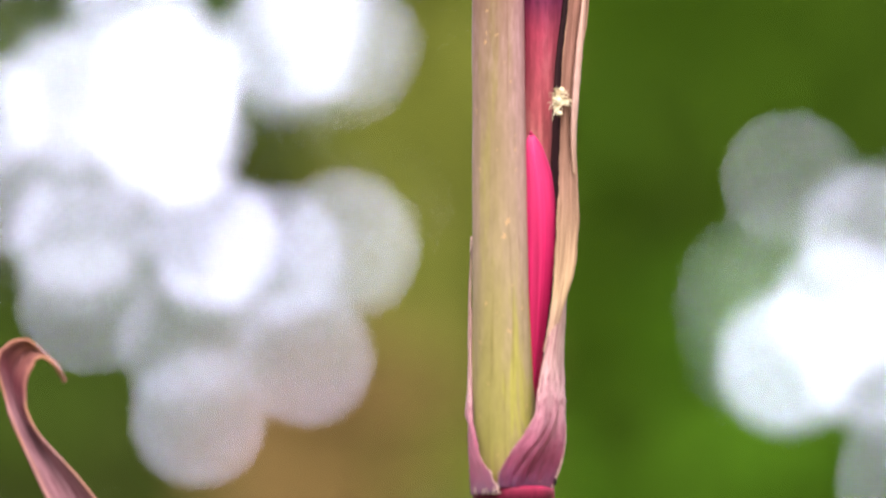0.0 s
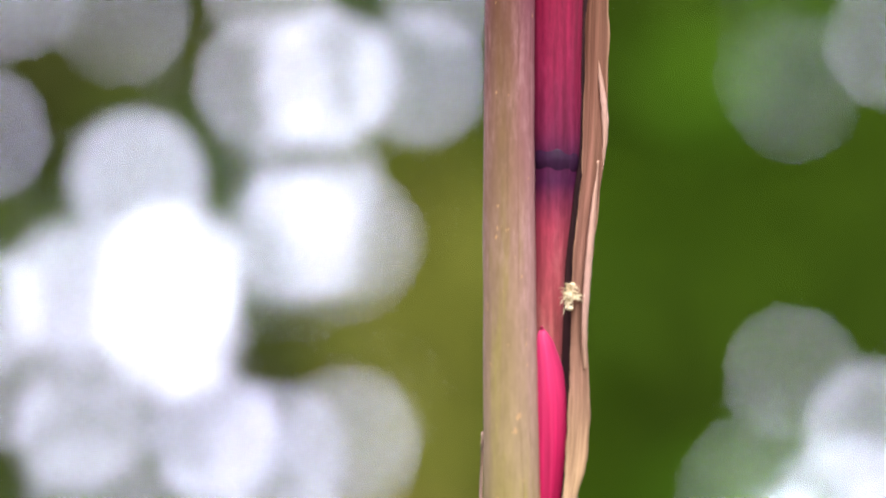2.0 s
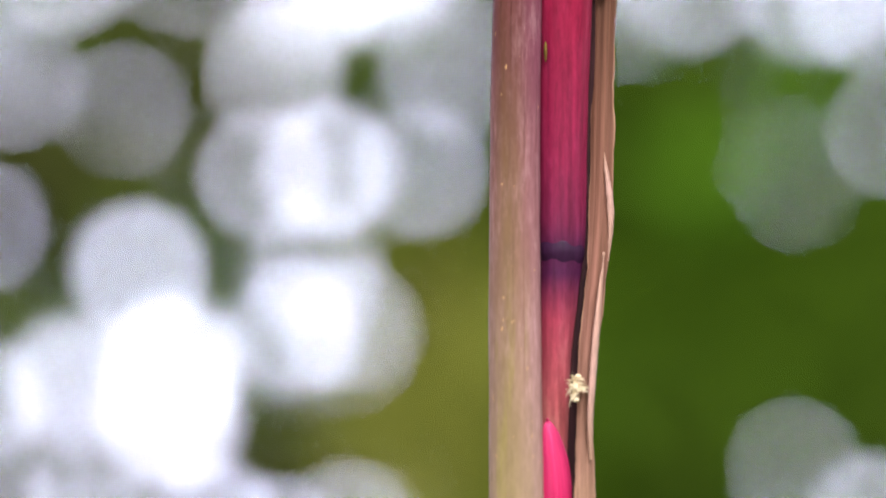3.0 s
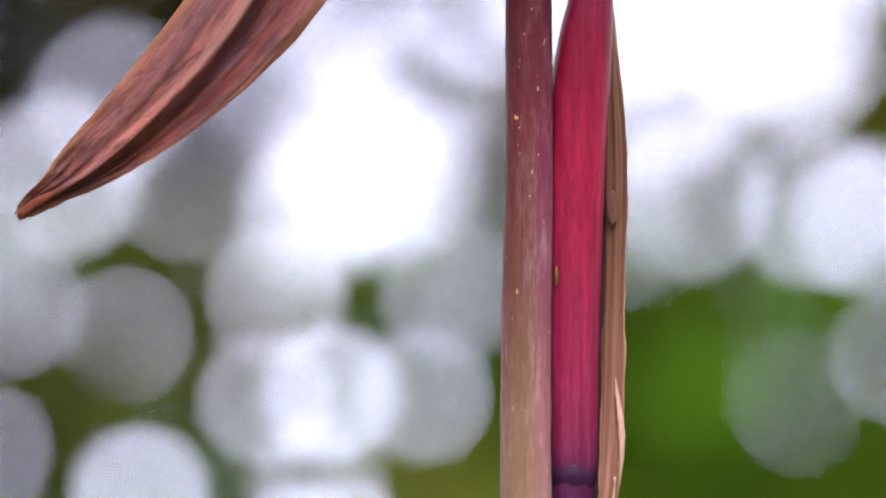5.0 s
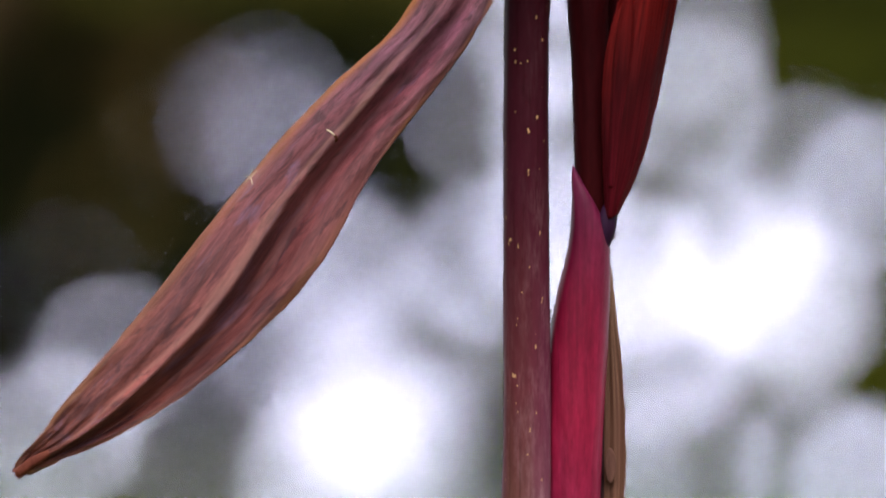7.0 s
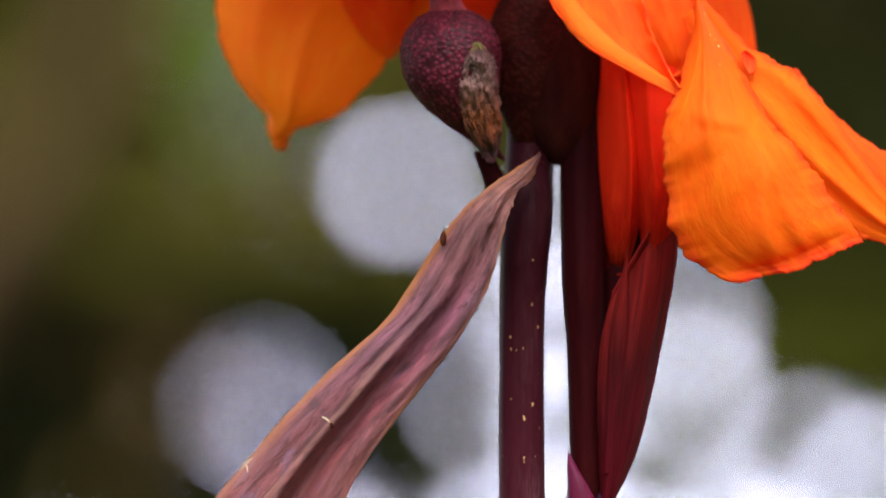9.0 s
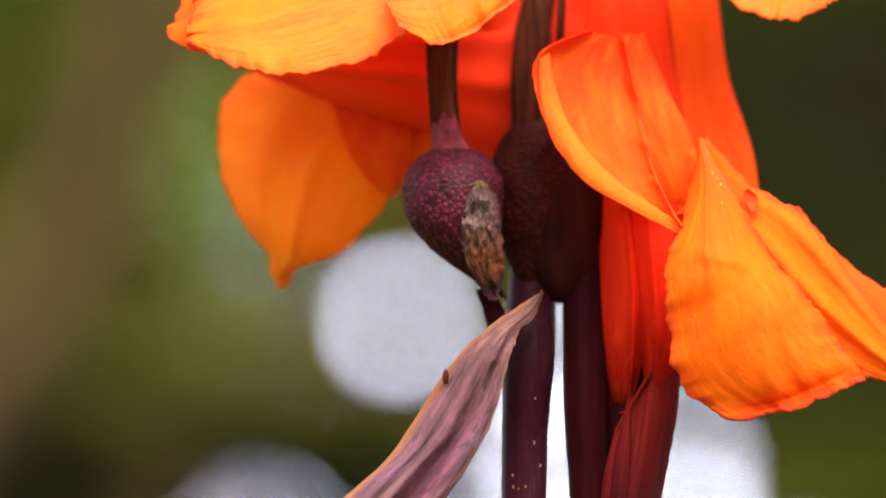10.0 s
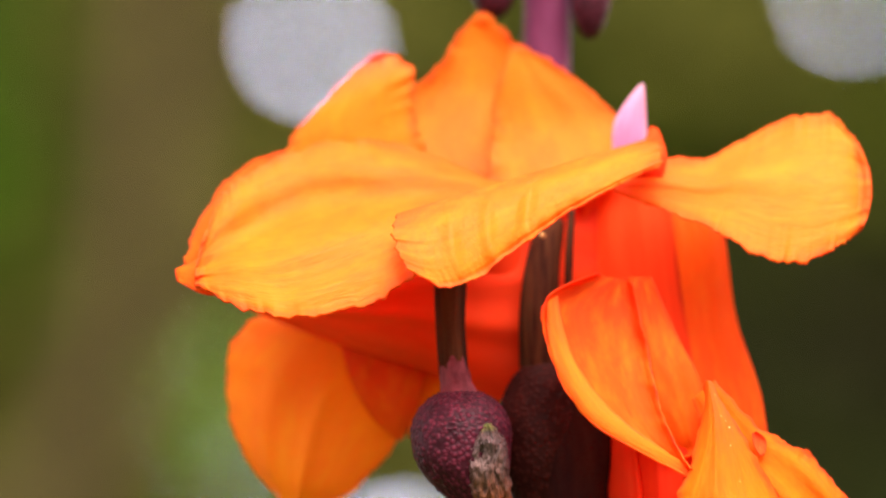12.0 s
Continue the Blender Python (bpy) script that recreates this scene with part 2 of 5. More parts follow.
M_COLLAR = stem_material("red_collar_skin", [(0.0, (0.03, 0.003, 0.009)), (0.310, (0.03, 0.003, 0.009)), (0.3135, (0.045, 0.004, 0.012)), (0.3150, (0.06, 0.005, 0.015)), (0.3156, (0.20, 0.014, 0.04)), (1.0, (0.20, 0.014, 0.04))], 1.0, 1.6, 0.4)
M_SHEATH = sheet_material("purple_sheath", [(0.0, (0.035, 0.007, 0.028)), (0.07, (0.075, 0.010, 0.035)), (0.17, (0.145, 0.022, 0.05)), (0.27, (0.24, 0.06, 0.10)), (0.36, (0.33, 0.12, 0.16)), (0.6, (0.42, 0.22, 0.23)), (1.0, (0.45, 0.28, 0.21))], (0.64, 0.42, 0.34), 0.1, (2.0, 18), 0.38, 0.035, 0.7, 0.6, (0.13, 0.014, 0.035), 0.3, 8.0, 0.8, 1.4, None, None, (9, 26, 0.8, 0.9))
M_DRY = sheet_material("dry_tan_bract", [(0.0, (0.42, 0.24, 0.20)), (0.12, (0.44, 0.28, 0.16)), (0.3, (0.29, 0.15, 0.105)), (0.5, (0.21, 0.092, 0.068)), (0.8, (0.155, 0.066, 0.042)), (1.0, (0.08, 0.035, 0.02))], (0.42, 0.24, 0.15), 0.15, (3, 9), 0.6, 0.07, 0.7, 0.6, (0.12, 0.055, 0.03))
M_FOLD = sheet_material("pale_pink_dry_rim", [(0.0, (0.38, 0.22, 0.15)), (0.4, (0.46, 0.27, 0.23)), (1.0, (0.40, 0.23, 0.17))], (0.5, 0.3, 0.22), 0.2, (8, 3), 0.55, 0.05, 0.6, 0.4)
# painted shadow beside the bract; also the colour of a small scar
M_SHADE_AND_SCAR = rough_material("dark_shade_and_scar", (0.012, 0.005, 0.006), (0.035, 0.012, 0.014), (300, 300, 60), 0.8)
M_TIP = rough_material("reddish_dry_tip", (0.07, 0.014, 0.010), (0.15, 0.04, 0.022), (500, 500, 300), 0.6)
M_BRUISE = rough_material("bruised_skin", (0.07, 0.03, 0.022), (0.13, 0.06, 0.042), (300, 300, 100), 0.8)
M_BUD = sheet_material("hot_pink_bud", [(0.0, (0.26, 0.006, 0.04)), (0.45, (0.44, 0.016, 0.085)), (1.0, (0.56, 0.04, 0.14))], (0.62, 0.05, 0.16), 0.15, (1, 14), 0.35, 0.05, 0.5)
M_WITHER = sheet_material("withered_purple_leaf", [(0.0, (0.05, 0.010, 0.012)), (0.03, (0.12, 0.038, 0.034)), (0.07, (0.21, 0.085, 0.062)), (0.15, (0.22, 0.088, 0.066)), (0.28, (0.18, 0.062, 0.068)), (0.38, (0.165, 0.054, 0.082)), (0.48, (0.16, 0.046, 0.058)), (0.66, (0.17, 0.048, 0.044)), (0.85, (0.18, 0.05, 0.038)), (0.96, (0.13, 0.036, 0.018)), (1.0, (0.15, 0.026, 0.009))],
                          (0.24, 0.095, 0.04), 0.08, (11.0, 7), 0.4, 0.07, 0.7, 0.5, (0.045, 0.011, 0.014), 0.32, 6.0, 0.8, 2.2, (0.32, 0.105, 0.022), (0.36, 0.17, 0.13), (46, 22, 0.5, 3.0), ((26, 9, 0.53, 0.63, (0.042, 0.011, 0.014)), (10, 4, 0.58, 0.70, (0.18, 0.10, 0.17)), (7, 5, 0.53, 0.66, (0.06, 0.014, 0.016))))
M_CURL = sheet_material("curled_pink_bract", [(0.0, (0.24, 0.11, 0.12)), (0.45, (0.27, 0.13, 0.15)), (0.6, (0.13, 0.035, 0.045)), (0.75, (0.26, 0.10, 0.08)), (0.9, (0.34, 0.17, 0.12)), (1.0, (0.26, 0.12, 0.11))], (0.30, 0.13, 0.07), 0.15, (4, 8), 0.5, 0.08, 0.9, 0.8, (0.08, 0.022, 0.03), 0.15, 5.0, 0.7, 2.0)
YELLOW = (0.96, 0.255, 0.006)
M_PETAL = sheet_material("orange_petal", [(0.0, (0.90, 0.09, 0.004)), (0.25, (0.94, 0.15, 0.004)), (0.7, (0.95, 0.18, 0.005)), (0.92, (0.94, 0.17, 0.005)), (1.0, (0.90, 0.105, 0.004))], (0.88, 0.075, 0.008), 0.38, (5.0, 13), 0.5, 0.11, 0.17, 0.5, YELLOW, 0.15, 4.0, 0.55, fine=(12, 44, 0.16, 0.9))
M_PETAL_DEEP = sheet_material("mottled_orange_petal", [(0.0, (0.90, 0.10, 0.003)), (0.3, (0.93, 0.138, 0.003)), (0.7, (0.94, 0.162, 0.004)), (0.93, (0.92, 0.138, 0.004)), (1.0, (0.86, 0.09, 0.004))], (0.86, 0.07, 0.008), 0.38, (5.0, 13), 0.5, 0.08, 0.22, 0.6, (0.96, 0.25, 0.006), 0.15, 5.0, 0.45, fine=(12, 44, 0.16, 0.9))
M_PETAL_GOLD = sheet_material("golden_orange_petal", [(0.0, (0.94, 0.16, 0.004)), (0.3, (0.97, 0.255, 0.006)), (0.8, (0.98, 0.30, 0.008)), (1.0, (0.95, 0.235, 0.006))], (0.92, 0.135, 0.008), 0.5, (5.0, 13), 0.5, 0.05, 0.2, 0.8, (0.97, 0.378, 0.008), 0.15, 4.0, 0.6, fine=(12, 44, 0.16, 0.9))
M_PETAL_TIPPED = sheet_material("red_tipped_orange_petal", [(0.0, (0.90, 0.105, 0.003)), (0.3, (0.94, 0.175, 0.004)), (0.66, (0.95, 0.21, 0.005)), (0.82, (0.90, 0.15, 0.02)), (0.94, (0.80, 0.06, 0.05)), (1.0, (0.76, 0.05, 0.05))], (0.86, 0.06, 0.015), 0.38, (5.0, 13), 0.5, 0.10, 0.18, 0.5, YELLOW, 0.15, 4.0, 0.55, fine=(12, 44, 0.16, 0.9))
M_PETAL_WARM = sheet_material("deep_orange_petal", [(0.0, (0.86, 0.05, 0.005)), (0.4, (0.92, 0.098, 0.006)), (1.0, (0.93, 0.145, 0.006))], (0.86, 0.05, 0.010), 0.5, (4.0, 11), 0.5, 0.05, 0.2, 0.5, (0.95, 0.20, 0.008), 0.08, 4.0, fine=(10, 40, 0.14, 0.9))
M_RED = sheet_material("red_petal", [(0.0, (0.76, 0.035, 0.010)), (0.4, (0.93, 0.08, 0.018)), (1.0, (0.95, 0.13, 0.024))], (0.9, 0.07, 0.014), 0.45, (4.0, 11), 0.55, 0.05, 0.3, 0.3, (0.93, 0.065, 0.007), 0.03, 4.0)
M_RED_DEEP = sheet_material("red_petal_with_maroon_foot", [(0.0, (0.92, 0.06, 0.014)), (0.45, (0.86, 0.04, 0.010)), (0.75, (0.5, 0.014, 0.006)), (0.92, (0.14, 0.006, 0.004)), (1.0, (0.08, 0.004, 0.004))], (0.6, 0.03, 0.01), 0.6, (4.0, 11), 0.55, 0.05, 0.3, 0.3, (0.92, 0.06, 0.010), 0.03, 4.0)
M_RED_FOOT = sheet_material("red_petal_from_maroon_foot", [(0.0, (0.06, 0.004, 0.004)), (0.12, (0.14, 0.006, 0.004)), (0.3, (0.6, 0.02, 0.006)), (0.5, (0.9, 0.05, 0.012)), (1.0, (0.95, 0.11, 0.018))], (0.6, 0.03, 0.01), 0.6, (4.0, 11), 0.55, 0.05, 0.3, 0.3, None, 0.03)
M_BRACT_RED = sheet_material("dark_red_bract", [(0.0, (0.08, 0.004, 0.009)), (0.5, (0.045, 0.003, 0.004)), (1.0, (0.14, 0.006, 0.004))], (0.16, 0.010, 0.012), 0.14, (1, 10), 0.5, 0.05, 0.8, 0.4, None, 0.04, fine=(3, 26, 0.8, 0.5))
M_PETAL_FRONT = sheet_material("red_rimmed_orange_petal", [(0.0, (0.92, 0.12, 0.005)), (0.2, (0.94, 0.18, 0.005)), (0.5, (0.94, 0.17, 0.004)), (0.9, (0.92, 0.15, 0.004)), (1.0, (0.84, 0.07, 0.006))], (0.68, 0.028, 0.012), 0.5, (5.0, 12), 0.45, 0.09, 0.22, 0.7, (0.96, 0.29, 0.006), 0.08, 4.0, 0.5, 1.0, None, None, (14, 34, 0.24, 1.4))
M_PALE_PINK = sheet_material("pale_pink_bud", [(0.0, (0.72, 0.16, 0.34)), (0.6, (0.74, 0.24, 0.40)), (1.0, (0.76, 0.34, 0.46))], (0.8, 0.45, 0.5), 0.35, (1, 8))


def warty_material(name, pit, wart, size=1000.0, shine=0.12):
    """Skin of a seed capsule: crowded small warts, redder on their tops."""
    m, nt, bsdf = nodes_of(name)
    co = nt.nodes.new("ShaderNodeTexCoord")
    cells = node(nt, "ShaderNodeTexVoronoi", Scale=size)
    nt.links.new(co.outputs["Object"], cells.inputs["Vector"])
    tops = ramp(nt, cells.outputs["Distance"], [(0.12, (1, 1, 1)), (0.6, (0, 0, 0))])
    base = mixed(nt, tops, pit, wart)
    base = mixed(nt, 0.6, base, ramp(nt, streaks(nt, (170, 170, 170), 4), [(0.3, (0.2, 0.2, 0.2)), (0.7, (0.8, 0.8, 0.8))]), "OVERLAY")
    nt.links.new(base, bsdf.inputs["Base Color"])
    bsdf.inputs["Roughness"].default_value, bsdf.inputs["Specular IOR Level"].default_value = 0.5, shine
    bump(nt, bsdf, tops, 0.38, 0.0005)
    return m


M_CAPSULE = warty_material("warty_capsule", (0.038, 0.004, 0.009), (0.115, 0.011, 0.024))
M_CAPSULE_OLIVE = warty_material("brown_capsule", (0.026, 0.004, 0.003), (0.044, 0.007, 0.005), shine=0.03)
M_DARK_MASS = rough_material("dark_mass_skin", (0.017, 0.003, 0.003), (0.032, 0.006, 0.004), (300, 300, 60), 0.9, 0.3, 0.0004, 0.03)
M_JOINT = rough_material("dull_pink_joint", (0.09, 0.010, 0.014), (0.20, 0.035, 0.045), (500, 500, 200), 0.6)
M_SCAB = sheet_material("brown_scab", [(0.0, (0.10, 0.10, 0.010)), (0.07, (0.11, 0.085, 0.014)), (0.13, (0.06, 0.022, 0.018)), (0.22, (0.13, 0.065, 0.062)), (0.36, (0.15, 0.075, 0.065)), (0.48, (0.14, 0.05, 0.03)), (0.58, (0.18, 0.046, 0.012)), (0.70, (0.12, 0.03, 0.012)), (0.78, (0.025, 0.009, 0.008)), (0.88, (0.08, 0.022, 0.028)), (0.95, (0.16, 0.05, 0.065)), (1.0, (0.10, 0.03, 0.035))],
                        (0.05, 0.010, 0.014), 0.02, (9, 3), 0.55, 0.18, 0.7, 0.8, (0.03, 0.010, 0.008), 0.3, 5.0, 0.95, 1.6, None, None, (20, 6, 0.6, 1.6))
M_STALK = rough_material("dry_brown_stalk", (0.022, 0.005, 0.003), (0.085, 0.024, 0.010), (800, 800, 40), 0.85, 0.5, 0.0005, 0.03)
M_FLUFF = rough_material("cream_fluff", (0.58, 0.44, 0.26), (0.78, 0.66, 0.48), (900, 900, 900), 0.9)
M_GLINT = rough_material("pale_glint", (0.82, 0.34, 0.07), (0.88, 0.46, 0.16), (1500, 1500, 1500), 0.7)
M_DROP, _nt, _b = nodes_of("water_drop")
_b.inputs["Roughness"].default_value, _b.inputs["Transmission Weight"].default_value, _b.inputs["IOR"].default_value = 0.02, 1.0, 1.33
M_BARK = rough_material("bark", (0.044, 0.026, 0.012), (0.115, 0.070, 0.033), (14, 14, 3), 0.9, 0.8, 0.02)
M_SOIL = rough_material("grassy_soil", (0.03, 0.05, 0.012), (0.09, 0.11, 0.03), (6, 6, 6), 0.95, 0.6, 0.03)
M_LEAF_MID = leaf_material("mid_green_leaves", (0.038, 0.068, 0.008), (0.095, 0.15, 0.017), 0.4, (0.06, 0.06, 0.016), scale=2.5)
M_LEAF_BRIGHT = leaf_material("bright_green_leaves", (0.032, 0.066, 0.004), (0.076, 0.14, 0.006), 0.4, (0.046, 0.078, 0.006), scale=2.5)
# near-black green: the lower crown's shade is put into the leaf colour
M_LEAF_SHADED = leaf_material("shaded_green_leaves", (0.005, 0.007, 0.0015), (0.016, 0.019, 0.004), 0.3, (0.014, 0.010, 0.004))
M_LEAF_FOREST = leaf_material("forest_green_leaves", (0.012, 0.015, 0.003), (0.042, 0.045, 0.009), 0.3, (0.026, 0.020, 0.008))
M_LEAF_MOSS = leaf_material("mossy_green_leaves", (0.066, 0.060, 0.010), (0.15, 0.135, 0.024), 0.3)
M_LEAF_BROWN = leaf_material("browned_leaves", (0.14, 0.09, 0.025), (0.26, 0.16, 0.06), 0.3)
M_LEAF_OLIVE = leaf_material("dark_olive_leaves", (0.029, 0.033, 0.003), (0.082, 0.088, 0.008), 0.3)
M_LEAF_LIME = leaf_material("lime_green_leaves", (0.11, 0.22, 0.02), (0.22, 0.36, 0.05))
M_LEAF_FRESH = leaf_material("fresh_green_leaves", (0.07, 0.17, 0.008), (0.13, 0.27, 0.015), scale=2.5)
M_LEAF_YELLOW = leaf_material("yellow_olive_leaves", (0.14, 0.15, 0.02), (0.26, 0.27, 0.05), scale=2.5)


# ---- building helpers ----
def part(name, bm, material, parent, label="", smooth=True):
    me = bpy.data.meshes.new(name)
    bm.normal_update()
    bm.to_mesh(me)
    bm.free()
    me.materials.append(material)
    if smooth:
        me.polygons.foreach_set("use_smooth", [True] * len(me.polygons))
    ob = new(name, me)
    ob.parent = parent
    return tagged(ob, label)


def place(x, z, y=0.0):
    """A point of the plant: millimetres across the stalk, above the 1 m mark, and back from it. The stalk nods a little forward."""
    y -= 0.00027 * max(0.0, z - 300.0) ** 2
    p = Vector((x / 1000, 0.0, 1 + z / 1000))
    return EYE + (p - EYE) * (1 + y / 900)


def spline(points, u):
    """Catmull-Rom through the points, u from 0 to 1."""
    n = len(points) - 1
    f = min(max(u, 0.0), 1.0) * n
    i = min(int(f), n - 1)
    f -= i
    p = [np.array(points[min(max(i + k, 0), n)], float) for k in (-1, 0, 1, 2)]
    return 0.5 * (2 * p[1] + (p[2] - p[0]) * f + (2 * p[0] - 5 * p[1] + 4 * p[2] - p[3]) * f ** 2 + (3 * p[1] - 3 * p[2] + p[3] - p[0]) * f ** 3)


def tube(points, sides=28, rings=60, ridge=0.0, ridges=9, wobble=0.0):
    """A stalk through (x, z, y, radius) in millimetres, closed at both ends, with shallow ridges."""
    bm = bmesh.new()
    rows = []
    for i in range(rings + 1):
        x, z, y, r = spline(points, i / rings)
        a, b = spline(points, max(i - 0.5, 0) / rings), spline(points, min(i + 0.5, rings) / rings)
        way = (place(b[0], b[1], b[2]) - place(a[0], a[1], a[2])).normalized()
        side = way.cross(Vector((0, 1, 0))).normalized()
        front = side.cross(way)
        centre, ring = place(x, z, y), []
        for k in range(sides):
            ang = 2 * math.pi * k / sides
            q = r * (1 + ridge * math.sin(ridges * ang + 0.02 * z) + wobble * noise.noise((math.cos(ang) * 1.5, math.sin(ang) * 1.5, z * 0.12)))
            ring.append(bm.verts.new(centre + (side * math.cos(ang) + front * math.sin(ang)) * q / 1000))
        rows.append(ring)
    for a, b in zip(rows, rows[1:]):
        for k in range(sides):
            bm.faces.new((a[k], a[(k + 1) % sides], b[(k + 1) % sides], b[k]))
    bm.faces.new(rows[0][::-1])
    bm.faces.new(rows[-1])
    return bm


def sheet(left, right, bulge=0.0, ruffle=0.0, folds=0.0, fold_count=3.0, jag=0.0, seed=0, thick=0.35, nu=54, nv=30, rim=0.0, crumple=0.3, sag=0.0, skew=1.0, crease=None, valley=None, ridges=(), flute=None, wrinkle=0.0, cap=0.0):
    """A petal or leaf between two edges, each through (x, z, y) in millimetres from base to tip. bulge: how far the middle stands forward; ruffle: waves
    of the rim; sag: how far the far end hangs down, most at the place that skew sets; folds: creases along its length; jag: a ragged outline; rim: how far the sides roll back;
    ridges: single folds (u, v, u, v, width, height); flute: pleats at the far end and at the sides (height, count, height, count); wrinkle: fine crumpling along its length; cap: how far the far end is rounded out."""
    bm = bmesh.new()
    uv = bm.loops.layers.uv.new("UVMap")
    where, rows = {}, []
    ahead = (spline(left, 1) + spline(right, 1) - spline(left, 0.9) - spline(right, 0.9))[:2]
    ahead /= max(1e-6, math.hypot(*ahead))
    for i in range(nu + 1):
        u = i / nu
        a, b = spline(left, u), spline(right, u)
        wide = math.hypot(b[0] - a[0], b[1] - a[1])
        row = []
        for j in range(nv + 1):
            v = j / nv
            s = abs(2 * v - 1)
            x, z, y = a + (b - a) * v
            x, z = x + cap * ahead[0] * (1 - s * s) ** 0.7 * u ** 6, z + cap * ahead[1] * (1 - s * s) ** 0.7 * u ** 6
            z -= sag * u * math.sin(math.pi * v ** skew) ** 3
            swell = math.sin(math.pi * min(1.0, u * 1.02 + 0.06)) ** 0.6 if u < 0.97 else 0.35
            y -= bulge * (1 - s * s) * swell - rim * s ** 6
            y += ruffle * s ** 4 * (noise.noise((u * 7 + seed, round(v), seed * 1.7)) + 0.6 * noise.noise((u * 19, round(v) + seed, seed))) * min(1, wide / 12)
            y += ruffle * u ** 7 * (noise.noise((v * 5, seed, 2.2)) + 0.6 * noise.noise((v * 13, seed, 5.2))) * min(1, wide / 12)
            if crease:
                # the base end stands proud and rolls under along a bowed line, most at the left edge
                step = min(1.0, max(0.0, (crease[0] - crease[2] * v ** 1.3 - u) / 0.11))
                y -= crease[1] * step * step * (3 - 2 * step) * max(0.0, 1 - 1.1 * v) * min(1.0, u / (0.5 * crease[0]))
            if valley:
                # a deep trough along part of the length
                v0, width, depth, u0, u1 = valley
                y += depth * math.exp(-((v - v0 - 0.05 * math.sin(9 * u)) / width) ** 2) * math.sin(math.pi * min(1.0, max(0.0, (u - u0) / (u1 - u0)))) ** 0.7
            for u0, v0, u1, v1, width, height in ridges:
                du, dv = u1 - u0, v1 - v0
                f = min(1.0, max(0.0, ((u - u0) * du + (v - v0) * dv) / (du * du + dv * dv)))
                y -= height * math.exp(-((u - u0 - f * du) ** 2 + (v - v0 - f * dv) ** 2) / width ** 2) * (0.35 + 0.65 * math.sin(math.pi * min(1.0, max(0.0, 0.1 + 0.8 * f))))
            if flute:
                y += flute[0] * u ** 4 * (noise.noise((v * flute[1], seed, 3.1)) + 0.5 * noise.noise((v * flute[1] * 2.3, seed, u))) + flute[2] * s ** 4 * (noise.noise((u * flute[3], round(v) * 5 + seed, 6.1)) + 0.5 * noise.noise((u * flute[3] * 2.3, round(v) * 5 + seed, 1.2)))
            if wrinkle:
                bend = 0.16 * noise.noise((u * 5, v * 2, seed)) + 0.08 * noise.noise((u * 15, v * 5, seed))
                y += wrinkle * (noise.noise((u * 11 + seed, (v + bend) * 8, 1.5)) + 0.6 * noise.noise((u * 24, (v + bend) * 17, seed)) + 0.45 * noise.noise((u * 52, (v + bend) * 28, seed + 2))) * min(1, wide / 8) * min(1, 0.3 + 3 * u) * (0.4 + 0.6 * (noise.noise((u * 4, v * 3, seed + 9)) + 0.5))
            w = v + crumple * (0.16 * noise.noise((u * 4.5, seed, v)) + 0.05 * noise.noise((u * 13, v * 3, seed)))
            y += folds * (noise.noise((u * (0.6 + 1.6 * crumple) + seed, w * fold_count, seed + 3.3)) + 0.45 * noise.noise((u * (1.2 + 6 * crumple), w * fold_count * 2.0 + seed, 7.1)) + 0.10 * crumple * noise.noise((u * 26, w * fold_count * 4.5, seed))) * min(1, wide / 8)
            out = jag * (noise.noise((u * 14, seed * 2.1 + j // (nv // 2 + 1), 0.5)) + 0.7 * noise.noise((u * 41, seed + j // (nv // 2 + 1), 4.5)) + 0.3 * noise.noise((u * 90, seed + j // (nv // 2 + 1), 2.5))) * s ** 8
            drop = jag * (noise.noise((v * 9, seed, 8.2)) + 0.8 * noise.noise((v * 26, seed, 1.1)) + 0.35 * noise.noise((v * 70, seed, 3.3))) * u ** 12
            d = (b - a) / max(wide, 0.5)
            sign = 1 if v > 0.5 else -1
            vert = bm.verts.new(place(x + out * sign * d[0], z + out * sign * d[1] + drop, y))
            where[vert] = (u, v)
            row.append(vert)
        rows.append(row)
    for a, b in zip(rows, rows[1:]):
        for j in range(nv):
            f = bm.faces.new((a[j], b[j], b[j + 1], a[j + 1]))
            for loop in f.loops:
                loop[uv].uv = where[loop.vert]
    bm.normal_update()
    # a second skin behind the first, joined round the rim
    back = [[bm.verts.new(v.co - v.normal * thick / 1000) for v in row] for row in rows]
    for a, b in zip(rows, back):
        for p, q in zip(a, b):
            where[q] = where[p]
    faces = [(x[j], x[j + 1], y[j + 1], y[j]) for x, y in zip(back, back[1:]) for j in range(nv)]
    outline = [(i, 0) for i in range(nu)] + [(nu, j) for j in range(nv)] + [(i, nv) for i in range(nu, 0, -1)] + [(0, j) for j in range(nv, 0, -1)]
    for (i, j), (k, l) in zip(outline, outline[1:] + outline[:1]):
        faces.append((rows[i][j], back[i][j], back[k][l], rows[k][l]))
    for f in faces:
        for loop in bm.faces.new(f).loops:
            loop[uv].uv = where[loop.vert]
    return bm


